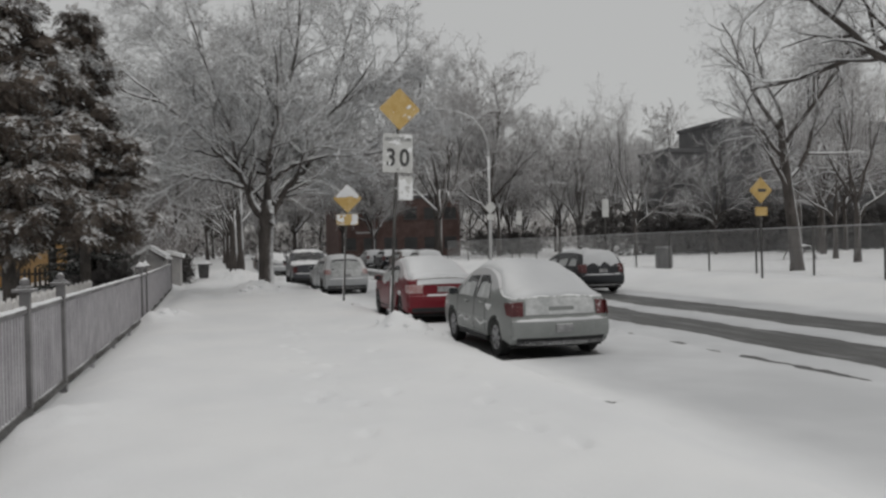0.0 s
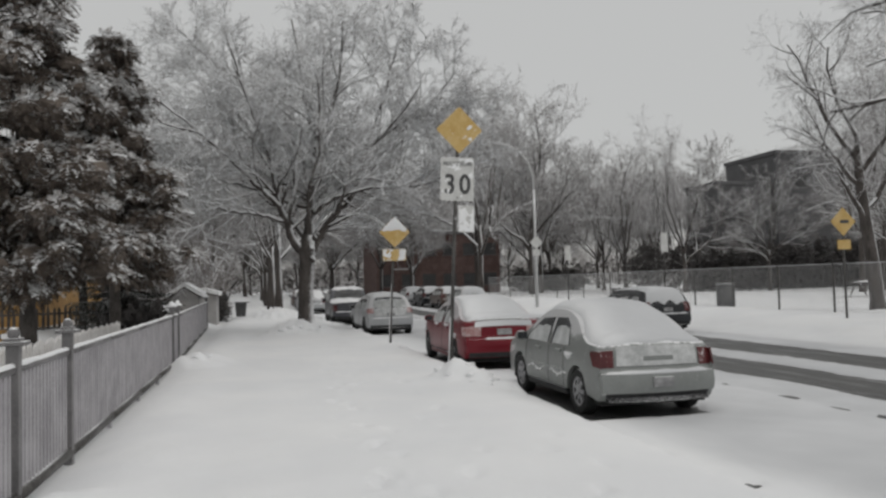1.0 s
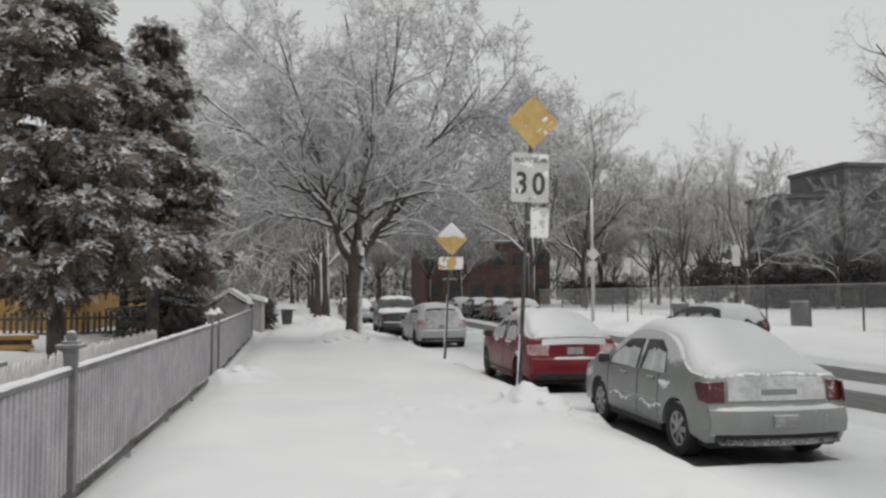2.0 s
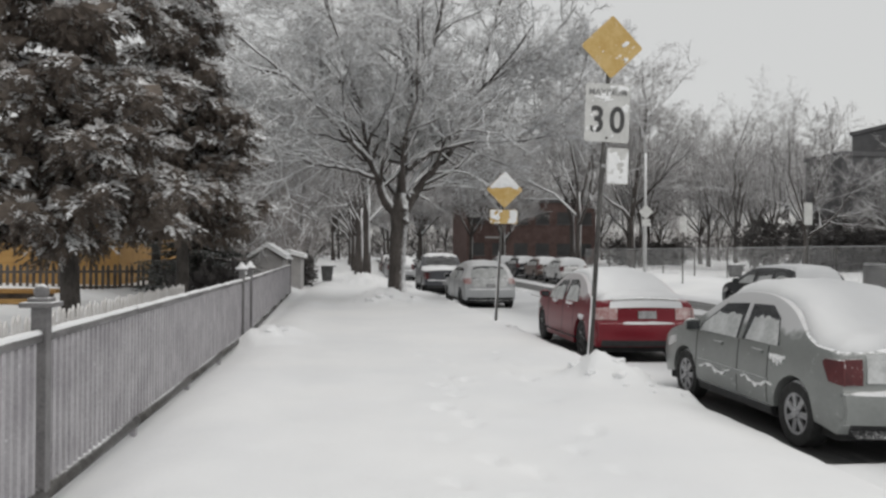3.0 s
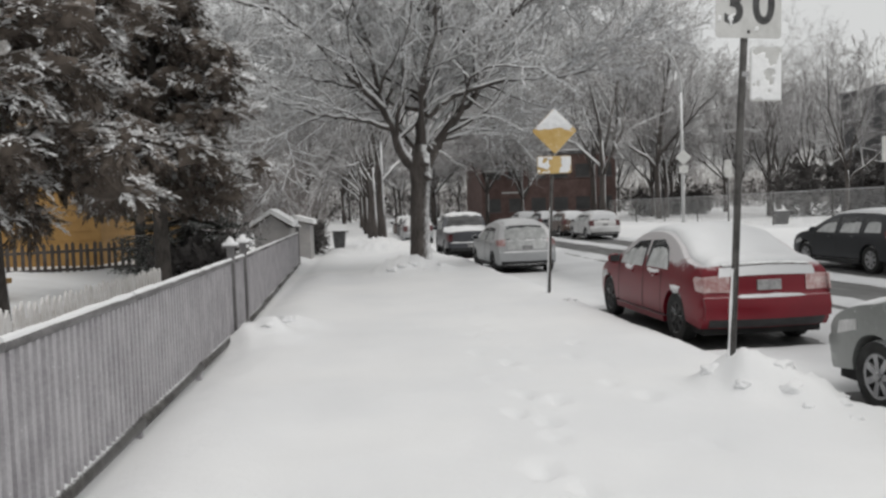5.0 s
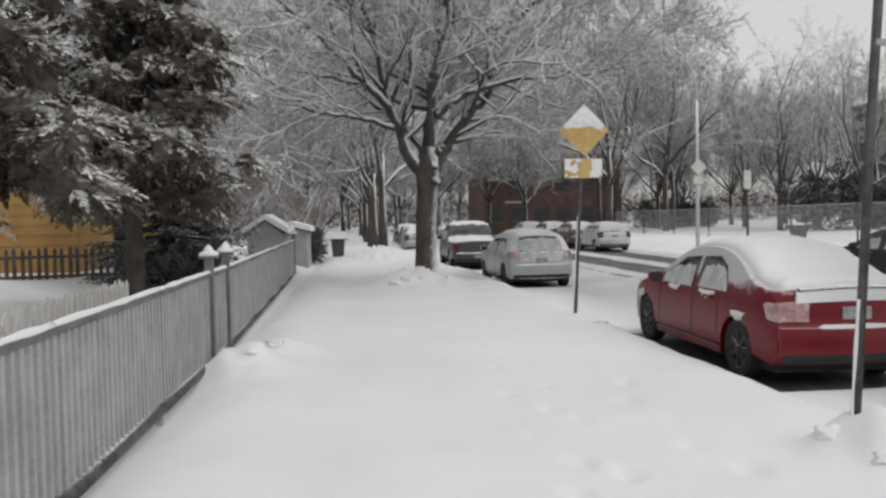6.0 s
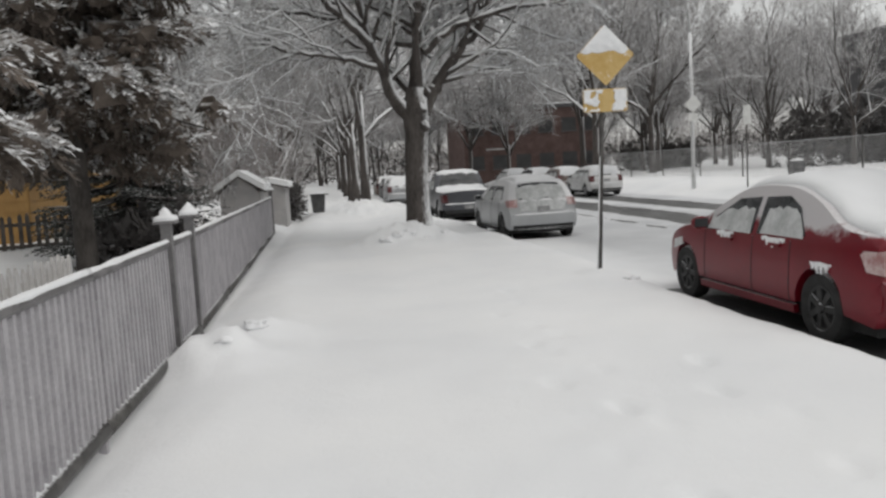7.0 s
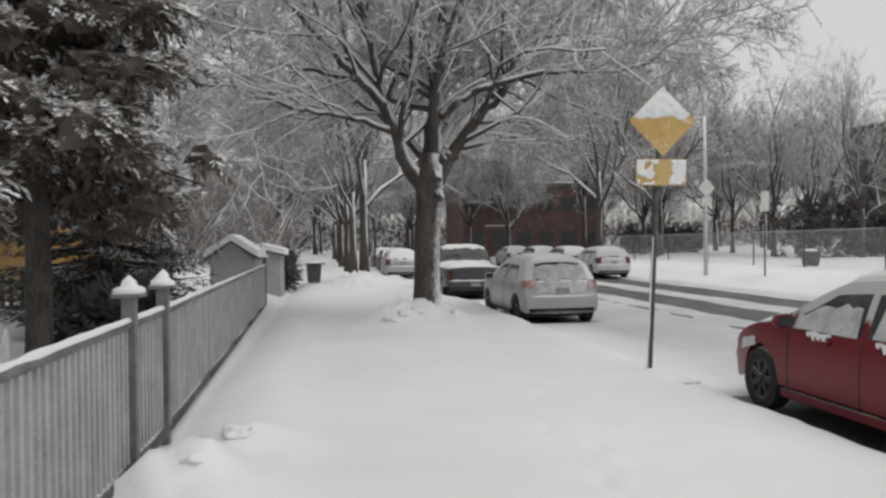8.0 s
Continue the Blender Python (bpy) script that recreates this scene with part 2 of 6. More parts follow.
def box(bm, x0, x1, y0, y1, z0, z1, bevel=0.0):
    vs = [bm.verts.new((x, y, z)) for x in (x0, x1) for y in (y0, y1) for z in (z0, z1)]
    for f in ((0, 1, 3, 2), (4, 6, 7, 5), (0, 4, 5, 1), (2, 3, 7, 6), (0, 2, 6, 4), (1, 5, 7, 3)):
        bm.faces.new([vs[i] for i in f])
    if bevel:
        es = list({e for v in vs for e in v.link_edges})
        bmesh.ops.bevel(bm, geom=es, offset=bevel, segments=2, affect="EDGES", profile=0.6)
    return bm


def box_mesh(name, x0, x1, y0, y1, z0, z1, material, bevel=0.0):
    return bm_mesh(name, box(bmesh.new(), x0, x1, y0, y1, z0, z1, bevel), material)


def tube_arrays(points, radii, sides, base=0, cap=True):
    """Vertices and faces of a tube along points."""
    P = np.asarray(points, float)
    T = np.gradient(P, axis=0)
    T /= np.linalg.norm(T, axis=1)[:, None] + 1e-9
    ref = np.array((0, 0, 1.0)) if abs(T[0, 2]) < 0.8 else np.array((1.0, 0, 0))
    U = np.cross(T, ref)
    U /= np.linalg.norm(U, axis=1)[:, None] + 1e-9
    V = np.cross(T, U)
    a = np.arange(sides) * (2 * math.pi / sides)
    ring = (np.cos(a)[None, :, None] * U[:, None, :] + np.sin(a)[None, :, None] * V[:, None, :]) * np.asarray(radii)[:, None, None]
    verts = (P[:, None, :] + ring).reshape(-1, 3)
    faces = []
    for i in range(len(P) - 1):
        for j in range(sides):
            k = (j + 1) % sides
            faces.append((base + i * sides + j, base + i * sides + k, base + (i + 1) * sides + k, base + (i + 1) * sides + j))
    if cap:
        faces.append(tuple(base + j for j in range(sides))[::-1])
        faces.append(tuple(base + (len(P) - 1) * sides + j for j in range(sides)))
    return verts, faces


def cross3(a, b):
    return np.array((a[1] * b[2] - a[2] * b[1], a[2] * b[0] - a[0] * b[2], a[0] * b[1] - a[1] * b[0]))


def spike_arrays(pts, r, base):
    """A three-sided twig that ends in a point."""
    a, b = np.asarray(pts[0], float), np.asarray(pts[1], float)
    d = b - a
    u = cross3(d, (0, 0, 1.0) if abs(d[2]) < abs(d[0]) + abs(d[1]) else (1.0, 0, 0))
    u *= r / (math.sqrt(u @ u) + 1e-9)
    w = cross3(d, u) / (math.sqrt(d @ d) + 1e-9)
    v = np.array((a + u, a - 0.5 * u + 0.87 * w, a - 0.5 * u - 0.87 * w, b))
    return v, [(base, base + 1, base + 3), (base + 1, base + 2, base + 3), (base + 2, base, base + 3)]


def tubes_mesh(name, tubes, material, smooth=True):
    vs, fs, n = [], [], 0
    for pts, rad, sides in tubes:
        if sides == 3 and len(pts) == 2:
            v, f = spike_arrays(pts, rad[0], n)
        else:
            v, f = tube_arrays(pts, rad, sides, n, sides > 3)
        vs.append(v)
        fs += f
        n += len(v)
    return mesh_from(name, np.concatenate(vs), fs, material, smooth)


def pipe(name, points, radius, material, sides=10):
    r = radius if isinstance(radius, (list, tuple)) else [radius] * len(points)
    return tubes_mesh(name, [(points, r, sides)], material)


def lumps(name, cx, cy, z, sx, sy, sz, material, seed=0, rough=0.35, cells=18):
    """A heap with an uneven top that rests at z."""
    vs, fs = [], []
    for i in range(cells + 1):
        for j in range(cells + 1):
            u, v = 2 * i / cells - 1, 2 * j / cells - 1
            r = math.sqrt(u * u + v * v)
            h = max(0.0, 1 - r * r)
            n = noise.fractal(Vector((u * 2.3 + seed, v * 2.3, seed)), 0.6, 2.0, 4)
            vs.append((cx + sx * u, cy + sy * v, z - 0.03 + sz * h * (1 + rough * n)))
    for i in range(cells):
        for j in range(cells):
            a = i * (cells + 1) + j
            fs.append((a, a + cells + 1, a + cells + 2, a + 1))
    return mesh_from(name, vs, fs, material, True)

# ------------------------------------------------------------ ground, road
FENCE_X = -1.6
ROAD_Z = -0.07
CARS_BARE = ((3.9, 5.95, 8.6, 12.3), (3.7, 5.75, 14.6, 18.8), (3.45, 5.3, 26.8, 30.3), (2.9, 4.9, 34.2, 38.6), (11.7, 13.4, 22.0, 26.3))
MOUNDS = ((3.22, 11.78, 0.40, 0.45, 0.30), (3.55, 11.35, 0.38, 0.45, 0.20), (3.85, 10.75, 0.30, 0.45, 0.10), (-1.25, 15.6, 0.55, 0.55, 0.26), (-0.95, 16.6, 0.5, 0.5, 0.13),
          (1.35, 25.2, 0.95, 0.8, 0.36), (0.7, 25.0, 0.7, 0.6, 0.22), (1.8, 25.9, 0.8, 0.7, 0.24), (3.35, 18.9, 0.35, 0.4, 0.09),
          (0.9, 40.0, 1.4, 3.0, 0.45), (-0.2, 46.0, 1.2, 3.5, 0.4), (1.9, 33.0, 0.8, 4.0, 0.16), (-1.4, 5.2, 0.5, 0.8, 0.12))


def sstep(a, b, v):
    u = np.clip((v - a) / (b - a), 0, 1)
    return u * u * (3 - 2 * u)


def fractal2(X, Y, scale, seed, octaves=3):
    flat = [noise.fractal(Vector((x * scale + seed, y * scale, seed)), 0.8, 2.0, octaves) for x, y in zip(X.ravel(), Y.ravel())]
    return np.array(flat).reshape(X.shape)


def fractal1(v, scale, seed):
    return np.array([noise.fractal(Vector((seed, q * scale, seed)), 0.8, 2.0, 3) for q in v])


FOOTPRINTS = []
step_rng = random.Random(4)
for lane_x, lane_y, lane_n, drift in ((0.75, 0.9, 26, 0.035), (1.25, 3.2, 24, 0.02), (1.95, 4.4, 16, 0.03), (2.6, 2.2, 9, 0.05)):
    for i in range(lane_n):
        if step_rng.random() < 0.7:
            FOOTPRINTS.append((lane_x + drift * i + (0.11 if i % 2 else -0.11) + step_rng.uniform(-0.05, 0.05), lane_y + 0.66 * i + step_rng.uniform(-0.08, 0.08), step_rng.uniform(-0.3, 0.3), step_rng.uniform(0.4, 1.0)))


def build_ground():
    xs = np.concatenate((-np.geomspace(500, 6, 26), np.arange(-5.5, -1.6, 0.3), np.arange(-1.6, 4.4, 0.065), np.arange(4.4, 15.5, 0.12), np.arange(15.5, 32, 0.6), np.geomspace(33, 500, 22)))
    ys = np.concatenate((-np.geomspace(300, 4, 16), np.arange(-3.5, 1.5, 0.2), np.arange(1.5, 20.0, 0.08), np.arange(20.0, 27.0, 0.12), np.arange(27.0, 45, 0.25), np.arange(45, 100, 1.0), np.geomspace(102, 900, 22)))
    X, Y = np.meshgrid(xs, ys, indexing="ij")
    broad, mid = fractal2(X, Y, 0.35, 3.1, 3), fractal2(X, Y, 1.7, 9.2, 4)
    near = np.clip(1.2 - np.abs(Y - 15) / 90, 0.15, 1)
    kerb = 4.02 - 0.22 * sstep(12.5, 14.5, Y) - 0.35 * sstep(22, 26, Y) - 0.5 * sstep(30, 34, Y) + 0.05 * fractal1(ys, 0.8, 5.5)[None, :]
    onroad = sstep(-0.12, 0.10, X - kerb) * (1 - sstep(14.2, 15.6, X))
    walkway = 0.15 + 0.03 * broad + 0.012 * mid + 0.03 * sstep(2.0, 3.0, X) - 0.10 * sstep(3.3, 4.0, X)
    # drift that leans on the foot of the fence
    walkway += 0.07 * np.exp(-((X + 0.9) / 0.4) ** 2) * (0.7 + 0.6 * broad) - 0.06 * np.exp(-((X - FENCE_X) / 0.25) ** 2)
    road_snow = ROAD_Z + 0.035 + 0.012 * mid + 0.006 * broad
    edge = 0.16 * fractal2(X, Y * 0.35, 1.1, 14.0, 4)
    tracks = np.maximum(sstep(8.45, 8.75, X + edge) * (1 - sstep(10.1, 10.35, X + edge)), sstep(11.05, 11.25, X - edge) * (1 - sstep(12.75, 13.1, X + edge)))
    faint = sstep(7.5, 7.65, X + edge * 0.7) * (1 - sstep(7.8, 7.98, X + edge * 0.7))
    slush = np.exp(-((X - 14.1) / 0.4) ** 2) * sstep(0.25, 0.6, broad + 0.3 * mid)
    road_snow -= 0.062 * tracks + 0.036 * faint + 0.05 * slush
    for x0, x1, y0, y1 in CARS_BARE:
        wob = 0.10 * mid
        inside = sstep(x0 - 0.05, x0 + 0.12, X + wob) * (1 - sstep(x1 - 0.1, x1 + 0.12, X + wob)) * sstep(y0 - 0.1, y0 + 0.15, Y + wob) * (1 - sstep(y1 - 0.1, y1 + 0.2, Y + wob))
        road_snow -= 0.075 * inside
    field = 0.42 + 0.10 * broad * (X > 15) + 0.02 * mid
    yard = 0.30 + 0.10 * broad + 0.05 * mid + 0.35 * (1 - sstep(-7, -2.6, X))
    Z = walkway * (1 - onroad) + road_snow * onroad
    right = sstep(14.2, 16.6, X)
    Z = Z * (1 - right) + field * right
    left = 1 - sstep(-2.3, -1.65, X)
    Z = Z * (1 - left) + yard * left
    for cx, cy, sx, sy, h in MOUNDS:
        i0, i1, j0, j1 = *np.searchsorted(xs, (cx - 2.2 * sx, cx + 2.2 * sx)), *np.searchsorted(ys, (cy - 2.2 * sy, cy + 2.2 * sy))
        w = (slice(i0, i1), slice(j0, j1))
        r = ((X[w] - cx) / sx) ** 2 + ((Y[w] - cy) / sy) ** 2
        Z[w] += h * np.exp(-1.6 * r) * (1 + 0.5 * fractal2(X[w], Y[w], 3.2, cx, 3))
    for fx, fy, ang, deep in FOOTPRINTS:
        dx, dy = X - fx, Y - fy
        a, b = dx * math.cos(ang) + dy * math.sin(ang), -dx * math.sin(ang) + dy * math.cos(ang)
        r = (a / 0.085) ** 2 + (b / 0.17) ** 2
        Z += deep * np.where(r < 9, 0.014 * np.exp(-(r - 1.8) ** 2) - 0.042 * np.exp(-r ** 2), 0)
    # holes trodden through to the wet asphalt beside the kerb
    for cx, cy, sx, sy in ((4.14, 5.25, 0.20, 0.10), (4.05, 6.5, 0.13, 0.08)):
        r = ((X - cx + 0.05 * mid) / sx) ** 2 + ((Y - cy + 0.05 * broad) / sy) ** 2
        Z = Z + (np.minimum(Z, ROAD_Z - 0.02) - Z) * (1 - sstep(0.7, 1.5, r))
    n, m = X.shape
    verts = np.stack((X, Y, Z), -1).reshape(-1, 3)
    idx = np.arange(n * m).reshape(n, m)
    faces = np.stack((idx[:-1, :-1], idx[1:, :-1], idx[1:, 1:], idx[:-1, 1:]), -1).reshape(-1, 4)
    me = mesh_from("ground", verts, faces, M_SNOW, True)
    return xs, ys, Z, tagged(new("ground", me), "trodden fresh snow over sidewalk, yards and playing field", "snow", kind="structure")


GX, GY, GZ, ground = build_ground()


def snow_z(x, y):
    i, j = int(np.clip(np.searchsorted(GX, x) - 1, 0, len(GX) - 2)), int(np.clip(np.searchsorted(GY, y) - 1, 0, len(GY) - 2))
    return float(GZ[i:i + 2, j:j + 2].min())


tagged(new("road", box_mesh("road", 3.7, 15.0, -120, 700, ROAD_Z - 0.3, ROAD_Z, M_ASPHALT)), "wet dark asphalt road with slushy wheel tracks", "road", kind="structure")

# ------------------------------------------------------------ trees


def unit(v):
    v = np.asarray(v, float)
    return v / (math.sqrt(v @ v) + 1e-9)


def grow(out, g, p, d, length, r, level, spec, segs=(7, 6, 5, 3, 2), thin=0.006):
    """One branch and all that grows from it. spec per level: (children, ratio, angle, lift, sides)."""
    children, ratio, angle, lift, sides = spec[level]
    seg = segs[level]
    pts, rad, dirs = [np.array(p, float)], [r], [unit(d)]
    cur = unit(d)
    for i in range(seg):
        cur = unit(cur + g.normal(0, 0.16 + 0.02 * level, 3) + np.array((0, 0, lift)))
        pts.append(pts[-1] + cur * length / seg)
        rad.append(r * (1 - 0.72 * (i + 1) / seg))
        dirs.append(cur)
    out.append((pts, rad, sides, level))
    if level + 1 >= len(spec):
        return
    for c in range(children):
        t0 = 0.24 if level == 0 else 0.18
        t = t0 + (1 - t0) * (c + g.random() * 0.8) / children
        i = min(int(t * seg), seg - 1)
        f = t * seg - i
        q = pts[i] * (1 - f) + pts[i + 1] * f
        side = unit(cross3(dirs[i], g.normal(0, 1, 3)))
        a = angle * g.uniform(0.7, 1.25)
        nd = dirs[i] * math.cos(a) + side * math.sin(a)
        nl = length * ratio * g.uniform(0.65, 1.2) * (1.15 - 0.45 * t)
        grow(out, g, q, nd, nl, max(rad[i] * 0.58, thin), level + 1, spec, segs, thin)


def lying_snow(tubes, least=0.014):
    """Ridges of snow along the tops of branches, thickest where they run level."""
    out = []
    for pts, rad, _ in tubes:
        P = np.asarray(pts, float)
        T = np.gradient(P, axis=0)
        flat = np.hypot(T[:, 0], T[:, 1]) / (np.linalg.norm(T, axis=1) + 1e-9)
        R = np.asarray(rad, float)
        lift = np.stack((0.25 * R, -0.15 * R, 0.62 * R), -1)
        out.append((P + lift, (0.72 * R + 0.006) * np.clip(flat * 1.25, 0.15, 1.0) + 0.25 * least, 5))
    return out


def bare_tree_meshes(seed, trunk, limbs, spec, twig_material, bark, split=2, segs=(7, 6, 5, 3, 2), thin=0.006, paths=(), snowy=2):
    """Meshes of trunk, crown and lying snow. trunk: (points, radii); limbs: (height along the trunk's points, direction, length, radius); paths: limbs given by their bends (points, first radius, last radius)."""
    g = np.random.default_rng(seed)
    wood = [(trunk[0], trunk[1], 14, 0)]
    out = []
    P = [np.array(q, float) for q in trunk[0]]
    for at_h, d, length, r in limbs:
        i = min(int(at_h), len(P) - 2)
        q = P[i] + (P[i + 1] - P[i]) * (at_h - i)
        grow(out, g, q, d, length, r, 0, spec, segs, thin)
    for bends, r0, r1 in paths:
        grow_along(out, g, bends, r0, r1, spec, segs, thin)
    thick = [(a, b, c) for a, b, c, lv in out if lv < split]
    fine = [(a, b, c) for a, b, c, lv in out if lv >= split]
    limb_me = tubes_mesh("limbs", [w[:3] for w in wood] + thick, bark)
    snow_me = tubes_mesh("limb_snow", lying_snow([(a, b, c) for a, b, c, lv in out if lv < snowy]), M_SNOW)
    return limb_me, tubes_mesh("crown", fine, twig_material), snow_me


def grow_along(out, g, bends, r0, r1, spec, segs, thin):
    """A main limb through given bends, with side branches from its outer part and twigs at its end."""
    B = np.array(bends, float)
    B = np.concatenate((2 * B[:1] - B[1:2], B, 2 * B[-1:] - B[-2:-1]))
    pts = []
    for i in range(1, len(B) - 2):
        for t in np.arange(4) / 4:
            pts.append(0.5 * (2 * B[i] + (B[i + 1] - B[i - 1]) * t + (2 * B[i - 1] - 5 * B[i] + 4 * B[i + 1] - B[i + 2]) * t * t + (3 * B[i] - B[i - 1] - 3 * B[i + 1] + B[i + 2]) * t ** 3))
    pts.append(B[-2])
    pts = [p + g.normal(0, 0.02, 3) * min(1, i / 3) for i, p in enumerate(pts)]
    n = len(pts)
    rad = [r0 + (r1 - r0) * (i / (n - 1)) ** 0.8 for i in range(n)]
    out.append((pts, rad, 9, 0))
    total = sum(np.linalg.norm(b - a) for a, b in zip(pts[:-1], pts[1:]))
    children = int(2.3 * total)
    for c in range(children):
        t = 0.22 + 0.78 * (c + 0.8 * g.random()) / children
        i = min(int(t * (n - 1)), n - 2)
        along = unit(pts[i + 1] - pts[i])
        side = unit(np.cross(along, g.normal(0, 1, 3)) + np.array((0, 0, 0.15)))
        a = spec[0][2] * g.uniform(0.75, 1.3)
        length = (1.2 + 0.22 * total) * g.uniform(0.7, 1.25) * (1.2 - 0.45 * t)
        grow(out, g, pts[i], along * math.cos(a) + side * math.sin(a), length, max(rad[i] * 0.5, thin * 2), 1, spec, segs, thin)


def plant_bare(name, label, meshes, at, group=""):
    ob = thing(name, label, "tree", at, group)
    part("trunk", meshes[0], ob)
    part("crown", meshes[1], ob, "fine twigs edged with rime and snow")
    part("limb_snow", meshes[2], ob, "ridges of snow lying along the limbs")
    return ob


# the large street tree beside the kerb
def street_tree():
    trunk = ([(0, 0, -0.2), (0.0, 0, 0.25), (-0.01, 0, 0.8), (0.0, 0, 1.6), (0.05, 0.0, 2.3), (0.06, 0, 2.8), (0.12, 0, 3.3)], [0.40, 0.30, 0.255, 0.245, 0.25, 0.29, 0.23])
    paths = [
        # the stem that goes on upwards, and its fork
        (((0.10, 0, 3.1), (0.20, 0.05, 4.0), (0.26, 0.1, 4.8), (0.36, 0.0, 6.2), (0.05, 0.1, 8.1), (-0.3, 0.2, 10.6)), 0.21, 0.035),
        (((0.35, 0, 6.2), (0.9, -0.3, 7.4), (1.2, -0.4, 8.7), (1.35, -0.5, 10.6)), 0.10, 0.025),
        (((0.25, 0.1, 4.6), (0.1, 1.3, 6.0), (0.4, 2.4, 7.6), (0.2, 3.0, 9.6)), 0.11, 0.025),
        # the heavy limb that leaves low, its upright and its spreading arm
        (((0.02, -0.05, 2.6), (-0.32, -0.05, 3.0), (-0.56, -0.1, 3.6), (-0.85, -0.1, 4.35), (-1.02, 0.1, 5.4), (-1.3, 0.3, 6.5), (-1.9, 0.4, 8.2), (-2.5, 0.4, 10.2)), 0.17, 0.03),
        (((-0.8, -0.1, 4.2), (-1.33, -0.4, 4.7), (-1.9, -0.7, 5.2), (-2.5, -1.0, 5.8), (-3.4, -1.2, 6.6), (-4.5, -1.4, 7.4)), 0.095, 0.025),
        (((-1.2, 0.2, 6.1), (-2.2, 0.9, 7.2), (-3.2, 1.4, 8.4), (-4.0, 1.6, 9.6)), 0.075, 0.02),
        # level branches low on that side
        (((-0.6, -0.1, 3.7), (-1.2, -0.25, 3.88), (-1.85, -0.4, 4.0), (-2.6, -0.5, 4.1), (-3.4, -0.4, 4.45), (-4.6, -0.4, 4.55), (-5.4, -0.3, 4.9)), 0.065, 0.014),
        (((-2.3, -0.45, 4.05), (-3.0, -0.7, 3.75), (-3.5, -0.9, 3.3), (-3.9, -1.0, 2.95)), 0.035, 0.010),
        (((-0.9, 0.0, 4.6), (-1.9, 0.8, 5.0), (-3.1, 1.6, 5.4), (-4.6, 2.2, 6.0)), 0.06, 0.015),
        (((0.0, 0.1, 3.2), (-0.6, 1.3, 4.1), (-1.5, 2.6, 5.0), (-2.6, 3.8, 6.3)), 0.09, 0.02),
        # the limb that sweeps out over the kerb and turns up
        (((0.2, -0.02, 2.75), (0.42, -0.02, 3.12), (0.62, -0.05, 3.5), (1.08, -0.1, 4.05), (1.52, -0.1, 4.55), (1.74, 0.0, 5.1), (2.05, 0.1, 6.1), (2.75, 0.2, 8.0), (3.3, 0.3, 10.0)), 0.155, 0.03),
        (((0.28, -0.1, 4.0), (0.75, -0.2, 4.35), (1.3, -0.3, 4.6), (2.25, -0.4, 4.82), (3.2, -0.4, 4.88), (4.1, -0.4, 4.98), (4.9, -0.4, 5.5), (5.6, -0.3, 6.2)), 0.085, 0.016),
        (((1.75, 0.0, 5.1), (2.6, 0.4, 5.9), (3.6, 0.8, 6.8), (4.4, 1.0, 8.0)), 0.075, 0.018),
        (((2.0, 0.1, 6.0), (2.9, -0.8, 6.9), (3.7, -1.5, 8.0)), 0.06, 0.018),
        (((2.1, 0.1, 6.2), (3.2, -0.2, 7.0), (4.4, -0.3, 7.9), (5.3, -0.3, 9.0)), 0.07, 0.016),
        (((3.2, -0.4, 4.88), (4.4, 0.3, 5.6), (5.4, 0.4, 6.6), (5.9, 0.5, 7.6)), 0.045, 0.014),
        (((2.9, 0.2, 8.4), (3.9, 0.6, 9.4), (4.6, 0.8, 10.6)), 0.045, 0.014),
        (((-3.2, -1.2, 6.4), (-4.6, -0.8, 6.9), (-5.6, -0.6, 7.8)), 0.05, 0.014),
        (((-2.5, -0.5, 4.1), (-4.0, 0.3, 5.2), (-5.3, 0.5, 6.2)), 0.045, 0.014),
        (((-2.0, 0.4, 8.5), (-3.2, 0.5, 9.4), (-4.2, 0.5, 10.4)), 0.05, 0.014),
        (((0.2, 0.1, 3.3), (0.8, 1.2, 4.2), (1.7, 2.6, 5.2), (2.6, 3.6, 6.8)), 0.09, 0.02),
        (((0.15, -0.1, 3.3), (0.1, -1.0, 4.6), (0.4, -2.0, 6.2), (0.3, -2.8, 8.2)), 0.08, 0.02),
        (((-1.1, 0.1, 5.8), (-1.6, -1.0, 7.0), (-2.2, -1.8, 8.6)), 0.065, 0.018),
    ]
    spec = [(11, 0.43, 0.85, 0.02, 8), (8, 0.5, 0.78, 0.02, 5), (8, 0.54, 0.8, 0.0, 3), (5, 0.6, 0.8, -0.02, 3), (0, 0, 0, 0, 3)]
    m = bare_tree_meshes(11, trunk, (), spec, M_TWIG, M_BARK, 2, (8, 6, 4, 2, 1), 0.0075, paths, 3)
    ob = plant_bare("street_tree", "large bare street tree with snow-lined limbs at the kerb", m, (1.57, 25.8, 0.1))
    # pruning scars swelling out of the stem
    for i, (x, y, z, r) in enumerate(((0.20, -0.17, 2.5, 0.13), (0.14, -0.2, 2.85, 0.14), (0.26, -0.12, 3.2, 0.12))):
        bm = bmesh.new()
        bmesh.ops.create_icosphere(bm, subdivisions=3, radius=r)
        for v in bm.verts:
            v.co *= 1 + 0.35 * noise.noise(v.co * 9 + Vector((i, 0, 0)))
        part("burr", bm_mesh("burr", bm, M_BARK, True), ob, at=(x, y, z))


